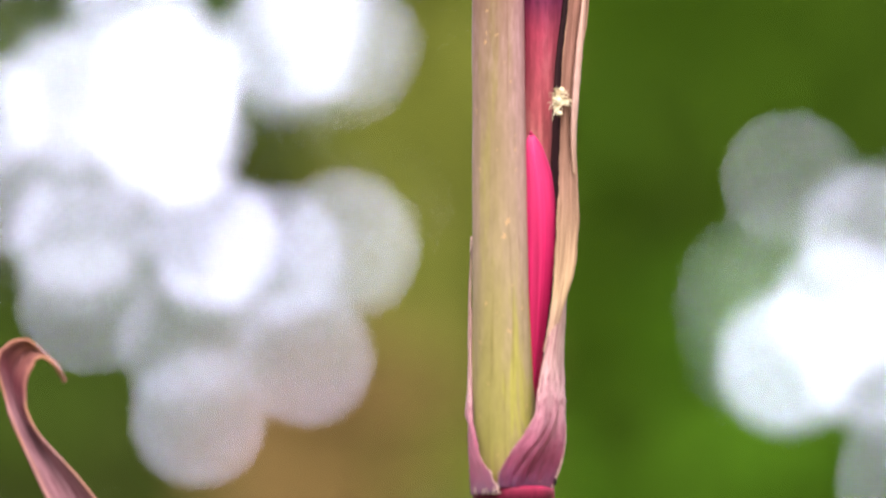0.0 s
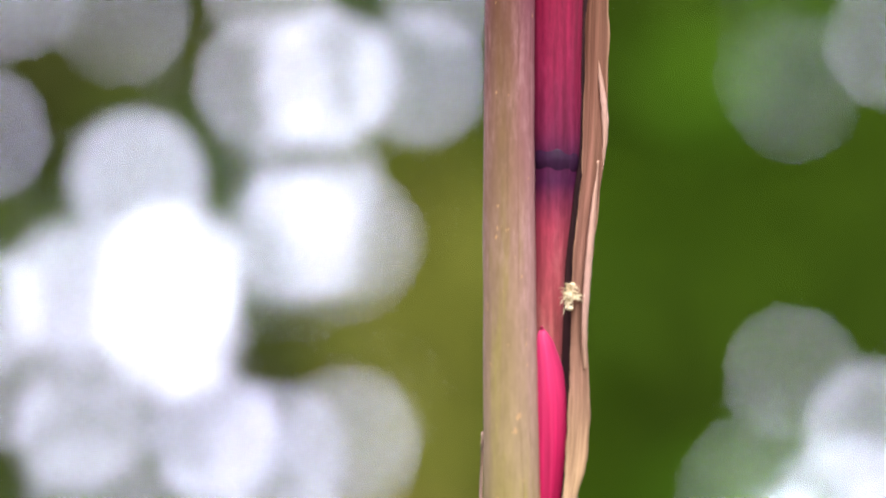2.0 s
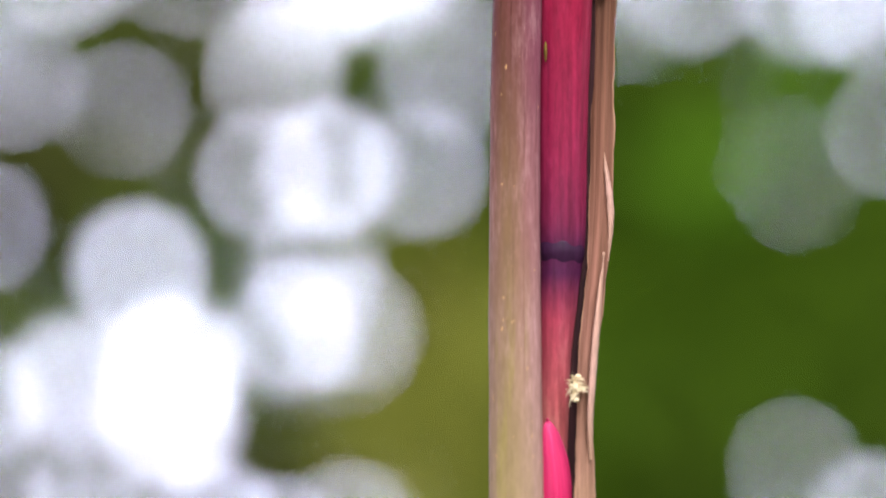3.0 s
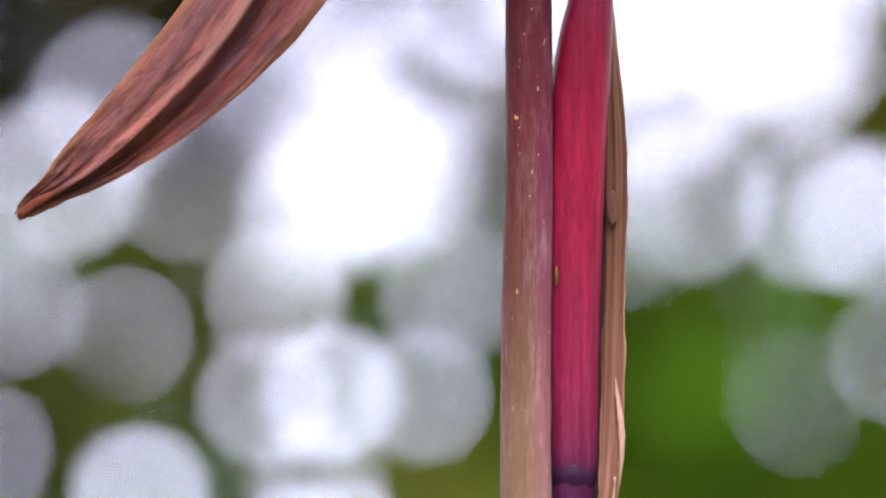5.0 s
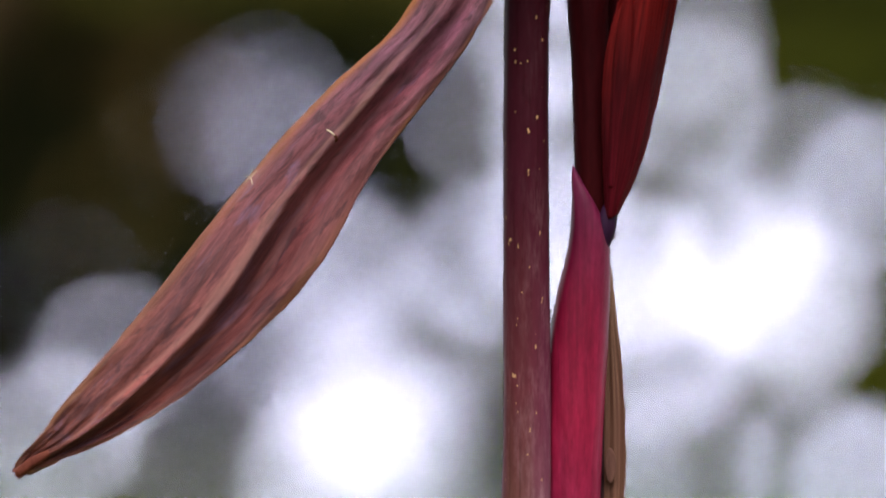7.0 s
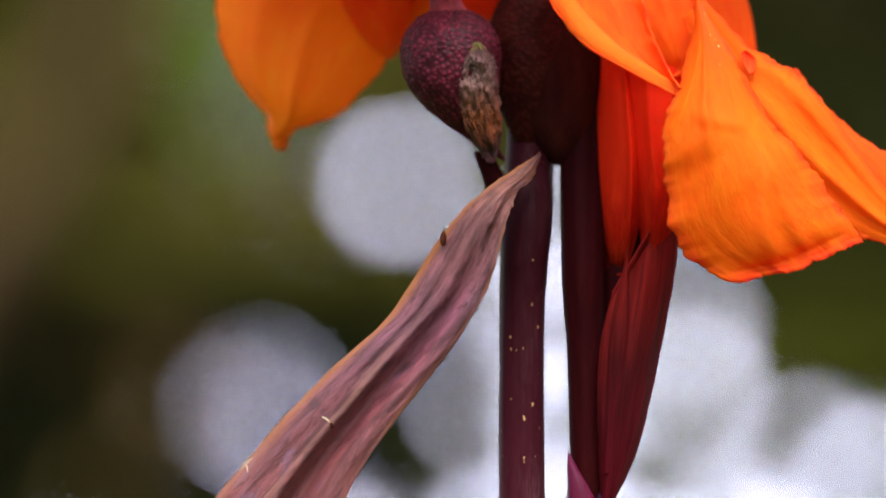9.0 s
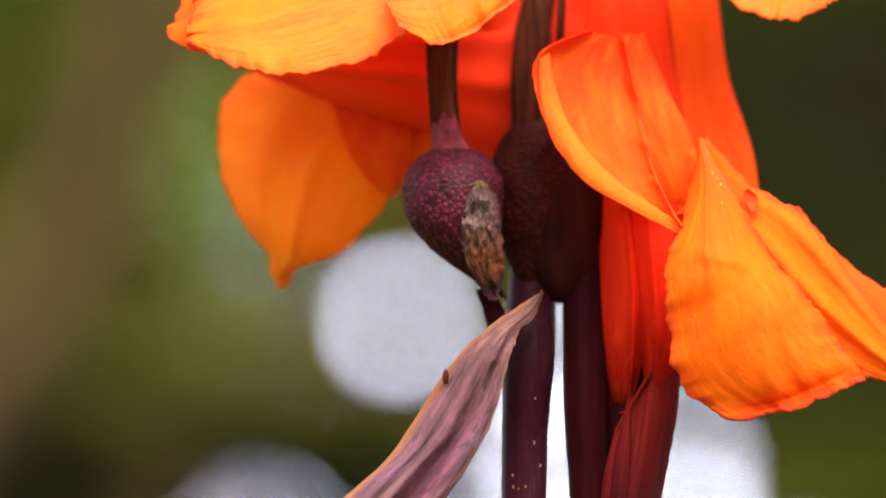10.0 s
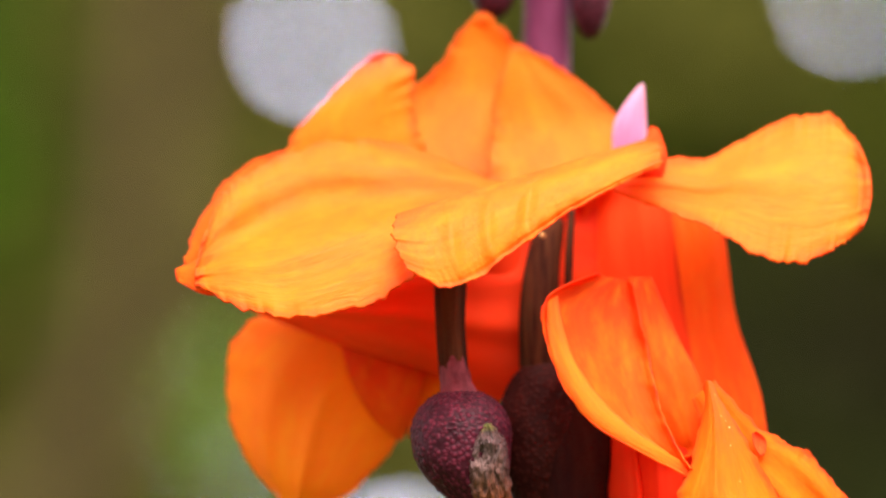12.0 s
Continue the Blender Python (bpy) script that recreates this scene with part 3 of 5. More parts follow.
def blob(centre, radii, warts=0.0, size=1.0, taper=0.0, lean=(0.0, 0.0), us=48, vs=36, tail=1.0, full=1.3):
    """A rounded body in millimetres, narrowing downwards by taper (the later the higher full is) and drawn out by tail, with warty skin."""
    bm = bmesh.new()
    bmesh.ops.create_uvsphere(bm, u_segments=us, v_segments=vs, radius=1.0)
    for v in bm.verts:
        n = v.co.copy()
        low = max(0.0, -n.z)
        q = 1 - taper * low ** full
        cell = noise.voronoi(Vector((n.x, n.y, n.z * (tail if n.z < 0 else 1) * radii[2] / radii[0])) * 6.0 / size)[0][0]
        r = 1 + warts * (0.5 - cell)
        v.co = place(centre[0] + n.x * radii[0] * q * r + lean[0] * low ** full, centre[1] + n.z * radii[2] * r * (tail if n.z < 0 else 1), centre[2] + n.y * radii[1] * q * r + lean[1] * low ** full)
    return bm


# ---- ground ----
def ground():
    bm = bmesh.new()
    bmesh.ops.create_grid(bm, x_segments=60, y_segments=60, size=400)
    for v in bm.verts:
        r = math.hypot(v.co.x, v.co.y)
        v.co.z = -0.002 + (0.5 * noise.noise((v.co.x * 0.02, v.co.y * 0.02, 0)) if r > 40 else 0)
    return tagged(part("ground", bm, M_SOIL, None), "mossy green garden soil under the plants", "ground", kind="structure")


ground()


# ---- bright overcast sky far behind the trees ----
M_SKY, _nt, _b = nodes_of("overcast_sky")
_em = _nt.nodes.new("ShaderNodeEmission")
_em.inputs["Strength"].default_value = 6.0
_nt.links.new(ramp(_nt, streaks(_nt, (0.2, 0.2, 0.3), 3), [(0.3, (0.77, 0.74, 1.0)), (0.7, (0.88, 0.85, 1.0))]), _em.inputs["Color"])
_nt.links.new(_em.outputs[0], _nt.nodes["Material Output"].inputs["Surface"])
_bm = bmesh.new()
bmesh.ops.create_grid(_bm, x_segments=8, y_segments=12, size=1.0)
for v in _bm.verts:
    v.co = Vector((v.co.x * 9, 70 - 3 * v.co.x ** 2, 14 + v.co.y * 17))
tagged(part("backdrop", _bm, M_SKY, None), "bright white overcast sky beyond the trees", "sky", kind="structure")


# ---- trees behind ----
LEAF = np.array([(0, 0, 0), (0.32, 0.35, 0.05), (0, 1, -0.06), (-0.32, 0.35, 0.05)])
CELL = 0.0025
WIDE, HIGH = 960, 1840
CLOSED = np.zeros((WIDE, HIGH), bool)  # which cells of the plane y = 9.1 the leaves close, from x = -1.2 and z = 0.8


def onto(p):
    """Points seen from the front, in the plane y = 9.1."""
    return (p[:, [0, 2]] - EYE.xz) * (10 / (p[:, 1:2] - EYE.y)) + EYE.xz


def cells(q):
    i = ((q - (-1.2, 0.8)) / CELL).astype(int)
    return i, (i[:, 0] >= 0) & (i[:, 0] < WIDE) & (i[:, 1] >= 0) & (i[:, 1] < HIGH)


def scatter(rng, centres, size, hole, verts):
    """Leaves of those sizes at the centres, turned every way, but for those that would close a gap."""
    n = len(centres)
    turn, lean, tip = rng.uniform(0, 6.283, n), rng.uniform(-0.9, 0.9, n), rng.uniform(-0.7, 0.7, n)
    spine = np.stack((np.cos(turn) * np.cos(tip), np.sin(tip), np.sin(turn) * np.cos(tip)), 1)
    side = np.stack((-np.sin(turn), np.zeros(n), np.cos(turn)), 1)
    up = np.cross(spine, side)
    side, up = side * np.cos(lean)[:, None] + up * np.sin(lean)[:, None], up * np.cos(lean)[:, None] - side * np.sin(lean)[:, None]
    a = onto(centres) - spine[:, [0, 2]] * size[:, None] / 2
    d = spine[:, [0, 2]] * size[:, None]
    reach = 0.3 * size * np.hypot(side[:, 0], side[:, 2])
    ok = np.ones(n, bool)
    for x, z, r in hole:
        f = np.clip(((x - a[:, 0]) * d[:, 0] + (z - a[:, 1]) * d[:, 1]) / np.maximum((d * d).sum(1), 1e-9), 0, 1)
        # the leaf is widest a third along it
        wide = np.where(f < 0.35, f / 0.35, (1 - f) / 0.65)
        ok &= np.hypot(x - a[:, 0] - f * d[:, 0], z - a[:, 1] - f * d[:, 1]) > r + reach * (0.25 + 0.75 * wide)
    spine, side, up, a, d, centres, size = spine[ok], side[ok], up[ok], a[ok], d[ok], centres[ok], size[ok]
    for c in LEAF:
        verts.append(centres + size[:, None] * (side * c[0] + spine * (c[1] - 0.5) + up * c[2]))
    across = side[:, [0, 2]] * size[:, None] * 0.30
    steps = max(3, int(size.max() / CELL)) if len(size) else 0
    for s in np.linspace(0.03, 0.97, steps):
        wide = s / 0.35 if s < 0.35 else (1 - s) / 0.65
        for w in np.linspace(-wide, wide, max(3, int(0.66 * steps * wide))):
            i, inside = cells(a + d * s + across * w)
            CLOSED[i[inside, 0], i[inside, 1]] = True
    return len(size)


def crown(name, material, boxes, gaps, parent, seed, depth, length=0.13):
    """Leaves strewn through boxes (x0, x1, y0, y1, z0, z1, number), leaving out the round gaps (x, z, radius, in the plane y = 9.1) through which the sky shows.
    Boxes with many leaves are dense crowns: smaller leaves on twigs close them between the gaps. depth: how near the whole crown stands to the path, against that plane."""
    rng = np.random.default_rng(seed)
    hole = np.array(gaps, float).reshape(-1, 3)
    groups = []
    for x0, x1, y0, y1, z0, z1, number in boxes:
        verts = []
        near = hole[(hole[:, 0] > x0 - 0.4) & (hole[:, 0] < x1 + 0.4) & (hole[:, 1] > z0 - 0.4) & (hole[:, 1] < z1 + 0.4)]
        scatter(rng, rng.uniform((x0, y0, z0), (x1, y1, z1), (number, 3)), length * rng.uniform(0.6, 1.25, number), near, verts)
        groups.append(verts)
        if number > 3000:
            gx, gz = -1.2 + CELL * (np.arange(WIDE) + 0.5), 0.8 + CELL * (np.arange(HIGH) + 0.5)
            mine = ((gx > x0) & (gx < x1))[:, None] & ((gz > z0) & (gz < z1))[None]
            for x, z, r in near:
                i, k = int((x + 1.2) / CELL), int((z - 0.8) / CELL)
                n = int(r / CELL) + 2
                i0, k0 = max(i - n, 0), max(k - n, 0)
                mine[i0:i + n, k0:k + n] &= np.hypot(gx[i0:i + n, None] - x, gz[None, k0:k + n] - z) > r
            for size in (0.09, 0.07, 0.05, 0.05, 0.035, 0.035, 0.025, 0.025, 0.018, 0.018, 0.013, 0.013, 0.010, 0.010, 0.008, 0.008, 0.008):
                left = np.argwhere(mine & ~CLOSED)
                take = min(len(left), 9000, 1 + int(2.5 * len(left) * CELL ** 2 / (0.3 * size * size)))
                left = left[rng.permutation(len(left))[:take]]
                back = rng.uniform(y0, y1, take)
                q = np.stack((gx[left[:, 0]], gz[left[:, 1]]), 1) + rng.uniform(-CELL, CELL, (take, 2)) / 2
                k = (back - EYE.y) / 10
                spots = np.stack((EYE.x + (q[:, 0] - EYE.x) * k, back, EYE.z + (q[:, 1] - EYE.z) * k), 1)
                verts = []
                scatter(rng, spots, size * rng.uniform(0.8, 1.2, take), near, verts)
                groups.append(verts)
    corners = np.concatenate([np.stack(v, 1).reshape(-1, 3) for v in groups if len(v[0])])
    k = np.arange(0, len(corners), 4)
    faces = np.concatenate((np.stack((k, k + 1, k + 2), 1), np.stack((k, k + 2, k + 3), 1)))
    me = bpy.data.meshes.new(name)
    me.from_pydata((np.array(EYE) + (corners - np.array(EYE)) * depth).tolist(), [], faces.tolist())
    me.materials.append(material)
    ob = new(name, me)
    ob.parent = parent
    return ob


def branch(points, sides=10):
    """A tapered limb through (x, y, z, radius) in metres."""
    bm = bmesh.new()
    rows, rings = [], 6 * len(points)
    for i in range(rings + 1):
        x, y, z, r = spline(points, i / rings)
        a, b = spline(points, max(i - 0.5, 0) / rings), spline(points, min(i + 0.5, rings) / rings)
        way = Vector(b[:3] - a[:3]).normalized()
        side = way.cross(Vector((0, 1, 0.1))).normalized()
        front = side.cross(way)
        rows.append([bm.verts.new(Vector((x, y, z)) + (side * math.cos(t) + front * math.sin(t)) * r * (1 + 0.12 * noise.noise((t, z * 3, x))))
                     for t in (2 * math.pi * k / sides for k in range(sides))])
    for a, b in zip(rows, rows[1:]):
        for k in range(sides):
            bm.faces.new((a[k], a[(k + 1) % sides], b[(k + 1) % sides], b[k]))
    bm.faces.new(rows[0][::-1])
    bm.faces.new(rows[-1])
    return bm


def tree(label, category, depth, trunk, limbs, crowns, name="tree"):
    """A tree planned in the plane y = 9.1 and set nearer or farther by depth; its trunk is rooted in the ground."""
    def stand(points):
        return [(*(EYE + (Vector(q[:3]) - EYE) * depth), q[3] * depth) for q in points]

    trunk = stand(trunk)
    trunk[0] = (*trunk[0][:2], -0.02, trunk[0][3])
    base = new(name)
    base.location = (trunk[0][0], trunk[0][1], 0)
    tagged(base, label, category)
    bpy.context.view_layer.update()
    made = [part("trunk", branch(trunk, 16), M_BARK, base)]
    made += [part("limb", branch(stand(l)), M_BARK, base) for l in limbs]
    made += [crown("crown", m, boxes, gaps, base, seed, depth) for m, boxes, gaps, seed in crowns]
    for ob in made:
        ob.matrix_parent_inverse = Matrix.Translation(base.location).inverted()
    return base


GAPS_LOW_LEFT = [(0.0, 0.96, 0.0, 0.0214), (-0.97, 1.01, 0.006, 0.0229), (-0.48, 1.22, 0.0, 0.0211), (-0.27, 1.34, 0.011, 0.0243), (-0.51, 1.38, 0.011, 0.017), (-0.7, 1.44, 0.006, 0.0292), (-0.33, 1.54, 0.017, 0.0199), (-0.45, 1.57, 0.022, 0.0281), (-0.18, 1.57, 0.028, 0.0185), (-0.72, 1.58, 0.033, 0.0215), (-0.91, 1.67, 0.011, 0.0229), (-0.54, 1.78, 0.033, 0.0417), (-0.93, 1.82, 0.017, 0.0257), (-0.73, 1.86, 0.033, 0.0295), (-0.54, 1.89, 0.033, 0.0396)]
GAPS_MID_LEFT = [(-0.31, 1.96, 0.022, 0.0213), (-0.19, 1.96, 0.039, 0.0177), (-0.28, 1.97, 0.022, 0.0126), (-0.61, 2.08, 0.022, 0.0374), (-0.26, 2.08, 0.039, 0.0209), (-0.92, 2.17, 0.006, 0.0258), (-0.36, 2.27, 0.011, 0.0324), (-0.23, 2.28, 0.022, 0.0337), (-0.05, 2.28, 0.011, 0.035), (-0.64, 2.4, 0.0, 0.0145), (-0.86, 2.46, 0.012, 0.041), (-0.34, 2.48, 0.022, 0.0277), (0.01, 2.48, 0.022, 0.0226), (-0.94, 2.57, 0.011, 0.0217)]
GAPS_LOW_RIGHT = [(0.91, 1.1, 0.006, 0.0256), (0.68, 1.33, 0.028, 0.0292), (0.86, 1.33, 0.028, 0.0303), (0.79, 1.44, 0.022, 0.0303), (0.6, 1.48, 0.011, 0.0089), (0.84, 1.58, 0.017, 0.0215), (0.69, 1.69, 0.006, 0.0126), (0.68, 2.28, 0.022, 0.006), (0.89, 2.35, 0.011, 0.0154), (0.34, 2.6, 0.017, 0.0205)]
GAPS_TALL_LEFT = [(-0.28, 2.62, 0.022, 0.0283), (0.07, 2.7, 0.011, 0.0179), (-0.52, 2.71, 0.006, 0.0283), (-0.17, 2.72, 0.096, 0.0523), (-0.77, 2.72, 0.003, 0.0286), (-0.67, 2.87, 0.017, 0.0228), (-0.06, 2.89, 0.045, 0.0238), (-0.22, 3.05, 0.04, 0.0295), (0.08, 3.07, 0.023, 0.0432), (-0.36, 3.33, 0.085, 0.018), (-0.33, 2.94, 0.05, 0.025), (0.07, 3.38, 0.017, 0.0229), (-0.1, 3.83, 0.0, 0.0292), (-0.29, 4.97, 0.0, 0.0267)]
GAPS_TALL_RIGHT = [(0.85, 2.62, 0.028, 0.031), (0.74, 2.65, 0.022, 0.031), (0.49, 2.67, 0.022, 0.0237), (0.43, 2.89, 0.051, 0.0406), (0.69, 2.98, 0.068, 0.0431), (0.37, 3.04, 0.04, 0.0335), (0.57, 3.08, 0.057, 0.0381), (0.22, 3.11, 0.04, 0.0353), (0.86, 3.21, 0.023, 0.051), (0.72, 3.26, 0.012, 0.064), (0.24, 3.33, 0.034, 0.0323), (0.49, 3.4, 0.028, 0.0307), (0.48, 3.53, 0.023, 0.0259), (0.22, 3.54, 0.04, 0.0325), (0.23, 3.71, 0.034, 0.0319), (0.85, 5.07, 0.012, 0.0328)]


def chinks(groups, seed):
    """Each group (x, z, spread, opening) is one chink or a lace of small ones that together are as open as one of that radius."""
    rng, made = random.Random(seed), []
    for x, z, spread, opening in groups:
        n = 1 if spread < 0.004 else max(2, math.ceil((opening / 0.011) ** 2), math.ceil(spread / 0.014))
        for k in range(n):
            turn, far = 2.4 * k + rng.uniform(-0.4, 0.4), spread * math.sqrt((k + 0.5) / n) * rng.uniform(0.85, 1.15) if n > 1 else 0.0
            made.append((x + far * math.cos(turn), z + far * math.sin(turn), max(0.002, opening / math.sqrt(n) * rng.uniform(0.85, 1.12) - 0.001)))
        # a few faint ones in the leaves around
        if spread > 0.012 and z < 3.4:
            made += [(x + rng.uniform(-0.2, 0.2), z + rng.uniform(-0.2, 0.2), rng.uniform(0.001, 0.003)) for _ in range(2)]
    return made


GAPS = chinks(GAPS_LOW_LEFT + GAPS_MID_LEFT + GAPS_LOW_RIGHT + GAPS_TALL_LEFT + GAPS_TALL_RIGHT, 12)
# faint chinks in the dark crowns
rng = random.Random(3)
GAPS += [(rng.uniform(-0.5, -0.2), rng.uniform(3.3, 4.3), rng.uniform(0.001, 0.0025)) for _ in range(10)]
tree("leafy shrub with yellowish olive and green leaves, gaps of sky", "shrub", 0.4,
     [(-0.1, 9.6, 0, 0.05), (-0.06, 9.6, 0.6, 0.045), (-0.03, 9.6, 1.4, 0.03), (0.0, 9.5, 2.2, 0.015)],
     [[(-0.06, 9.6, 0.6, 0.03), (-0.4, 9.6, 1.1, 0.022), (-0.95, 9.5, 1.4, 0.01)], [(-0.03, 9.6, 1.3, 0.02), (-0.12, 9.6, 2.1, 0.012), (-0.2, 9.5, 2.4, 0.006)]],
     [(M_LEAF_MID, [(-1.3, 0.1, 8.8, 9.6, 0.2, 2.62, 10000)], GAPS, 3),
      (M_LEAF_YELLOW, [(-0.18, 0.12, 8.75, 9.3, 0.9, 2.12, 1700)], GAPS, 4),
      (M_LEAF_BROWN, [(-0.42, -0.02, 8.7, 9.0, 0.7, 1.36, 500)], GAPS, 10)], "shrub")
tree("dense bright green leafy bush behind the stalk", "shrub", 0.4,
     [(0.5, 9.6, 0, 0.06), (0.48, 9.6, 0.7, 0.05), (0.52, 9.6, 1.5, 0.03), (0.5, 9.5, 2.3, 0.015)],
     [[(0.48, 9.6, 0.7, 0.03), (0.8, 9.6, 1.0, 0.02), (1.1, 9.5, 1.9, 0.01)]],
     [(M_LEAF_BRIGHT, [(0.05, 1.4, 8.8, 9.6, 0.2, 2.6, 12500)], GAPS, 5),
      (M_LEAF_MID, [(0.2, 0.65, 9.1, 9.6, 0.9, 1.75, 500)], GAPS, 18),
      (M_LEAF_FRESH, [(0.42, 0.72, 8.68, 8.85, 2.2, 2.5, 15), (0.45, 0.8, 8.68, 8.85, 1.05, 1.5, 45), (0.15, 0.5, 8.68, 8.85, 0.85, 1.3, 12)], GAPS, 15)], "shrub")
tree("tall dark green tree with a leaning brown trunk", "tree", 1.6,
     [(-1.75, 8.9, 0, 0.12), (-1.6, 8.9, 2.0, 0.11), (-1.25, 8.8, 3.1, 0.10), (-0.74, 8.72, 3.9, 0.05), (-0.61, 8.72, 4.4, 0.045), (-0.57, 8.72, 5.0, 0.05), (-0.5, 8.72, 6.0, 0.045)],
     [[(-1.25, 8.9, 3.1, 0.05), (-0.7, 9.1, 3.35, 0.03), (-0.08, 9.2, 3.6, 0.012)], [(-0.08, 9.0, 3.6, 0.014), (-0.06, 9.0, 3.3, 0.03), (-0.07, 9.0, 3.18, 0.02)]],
     [(M_LEAF_SHADED, [(-1.4, 0.12, 8.8, 9.6, 2.45, 3.6, 5600)], GAPS, 6),
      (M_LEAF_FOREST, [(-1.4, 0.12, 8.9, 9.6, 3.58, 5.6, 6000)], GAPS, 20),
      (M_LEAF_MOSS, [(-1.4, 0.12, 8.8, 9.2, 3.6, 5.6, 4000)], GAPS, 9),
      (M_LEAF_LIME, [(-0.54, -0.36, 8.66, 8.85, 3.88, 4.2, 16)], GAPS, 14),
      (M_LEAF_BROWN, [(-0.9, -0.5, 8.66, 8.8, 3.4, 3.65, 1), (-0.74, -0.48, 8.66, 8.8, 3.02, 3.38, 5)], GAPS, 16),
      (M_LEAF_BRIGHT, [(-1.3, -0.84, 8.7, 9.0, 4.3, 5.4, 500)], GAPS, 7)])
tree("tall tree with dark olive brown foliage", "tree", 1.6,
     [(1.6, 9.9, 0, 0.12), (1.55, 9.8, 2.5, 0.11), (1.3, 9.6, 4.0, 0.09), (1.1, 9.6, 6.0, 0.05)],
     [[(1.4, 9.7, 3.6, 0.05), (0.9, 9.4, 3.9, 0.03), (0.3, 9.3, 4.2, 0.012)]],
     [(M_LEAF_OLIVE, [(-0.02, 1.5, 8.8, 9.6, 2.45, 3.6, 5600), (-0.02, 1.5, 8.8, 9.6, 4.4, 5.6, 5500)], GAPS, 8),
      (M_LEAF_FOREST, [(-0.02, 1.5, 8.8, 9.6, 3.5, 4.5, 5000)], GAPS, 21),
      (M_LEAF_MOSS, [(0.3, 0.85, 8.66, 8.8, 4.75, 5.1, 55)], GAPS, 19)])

# ---- the flowering stalk ----
plant = tagged(new("canna_plant"), "flowering canna stalk with orange petals and withered purple leaf", "flower")

part("stem", tube([(3, -1000, 4, 9), (3, -500, 4, 8), (3, 0, 2, 7.5), (3, 150, 1, 7), (2.6, 184, 0, 6.6), (1.6, 198, 0, 6.0), (1.3, 208, 0, 5.6), (0.9, 232, 0, 5.05), (0.5, 276, 0, 4.6), (0.7, 310, 0, 4.5),
                   (1.3, 338, 0, 4.3), (1.25, 380, 0, 4.15), (1.5, 412, 0, 4.1), (2.4, 430, 0, 4.6), (3, 446, 8, 4.2), (4, 480, 22, 4.2), (4.4, 510, 28, 4.3), (4.8, 540, 30, 4.6), (5.2, 600, 30, 4.2)], 36, 160, 0.012, 11, 0.03),
     M_STEM, plant, "olive and purple streaked stem")
collar = part("node_collar", tube([(3, 182, -0.5, 7.0), (3.0, 184, -0.6, 7.2), (3.1, 186.2, -0.8, 7.0), (3.1, 187.6, -1.0, 7.1), (3.1, 188.7, -1.2, 7.3), (3.1, 189.4, -1.2, 7.1), (3.1, 189.9, -1.2, 6.2)], 36, 28, 0.015, 7, 0.05), M_COLLAR, plant, "dark red ring below the sheath")
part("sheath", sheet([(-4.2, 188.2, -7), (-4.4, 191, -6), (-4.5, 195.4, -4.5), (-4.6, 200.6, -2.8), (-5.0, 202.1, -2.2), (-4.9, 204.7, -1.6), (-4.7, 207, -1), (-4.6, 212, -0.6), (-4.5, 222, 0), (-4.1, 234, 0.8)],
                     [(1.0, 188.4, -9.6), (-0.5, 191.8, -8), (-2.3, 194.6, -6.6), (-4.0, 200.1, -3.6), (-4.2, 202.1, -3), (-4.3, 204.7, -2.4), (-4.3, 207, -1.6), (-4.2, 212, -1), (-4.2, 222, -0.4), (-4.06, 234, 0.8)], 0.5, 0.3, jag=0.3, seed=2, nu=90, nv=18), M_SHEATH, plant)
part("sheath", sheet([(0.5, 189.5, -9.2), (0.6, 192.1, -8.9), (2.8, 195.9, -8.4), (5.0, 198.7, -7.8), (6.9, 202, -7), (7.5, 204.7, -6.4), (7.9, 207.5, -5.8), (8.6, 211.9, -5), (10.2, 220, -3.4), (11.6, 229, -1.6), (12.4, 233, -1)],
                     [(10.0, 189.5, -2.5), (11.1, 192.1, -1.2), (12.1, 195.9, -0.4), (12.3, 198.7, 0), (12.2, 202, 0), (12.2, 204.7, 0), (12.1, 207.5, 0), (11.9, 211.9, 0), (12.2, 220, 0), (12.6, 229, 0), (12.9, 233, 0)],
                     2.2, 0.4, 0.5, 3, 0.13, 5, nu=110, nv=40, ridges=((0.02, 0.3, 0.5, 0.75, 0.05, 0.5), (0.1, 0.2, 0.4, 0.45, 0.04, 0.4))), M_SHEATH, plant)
bract = part("dried_bract", sheet([(8.7, 213.6, -4), (9.8, 220.4, -4), (10.4, 227.7, -3), (10.8, 236.2, -3), (11.3, 244.1, -2), (11.7, 253.2, -1.5), (12.1, 264.5, -1), (12.9, 273.5, 0), (13.6, 281.5, 1), (14.1, 292, 3), (14.4, 306, 4.5), (14.8, 318, 5.5), (15.0, 340, 6.5), (15.6, 367, 8)],
                          [(9.2, 213.2, -3.5), (11.6, 220.4, -3), (13.6, 227.7, -2), (14.5, 236.2, -1), (14.5, 244.1, -0.5), (14.3, 253.2, 0), (15.1, 264.5, 0), (16.1, 273.5, 1), (17.1, 282, 2), (18.0, 293, 3), (18.3, 306, 4), (18.5, 318, 5), (19.0, 342, 6), (16.4, 367, 8)],
                          0.8, 1.2, 1.5, 1.8, 0.35, 8, nu=160, nv=20, crumple=0.5), M_DRY, plant, "dry tan papery bract along the pink shoot")
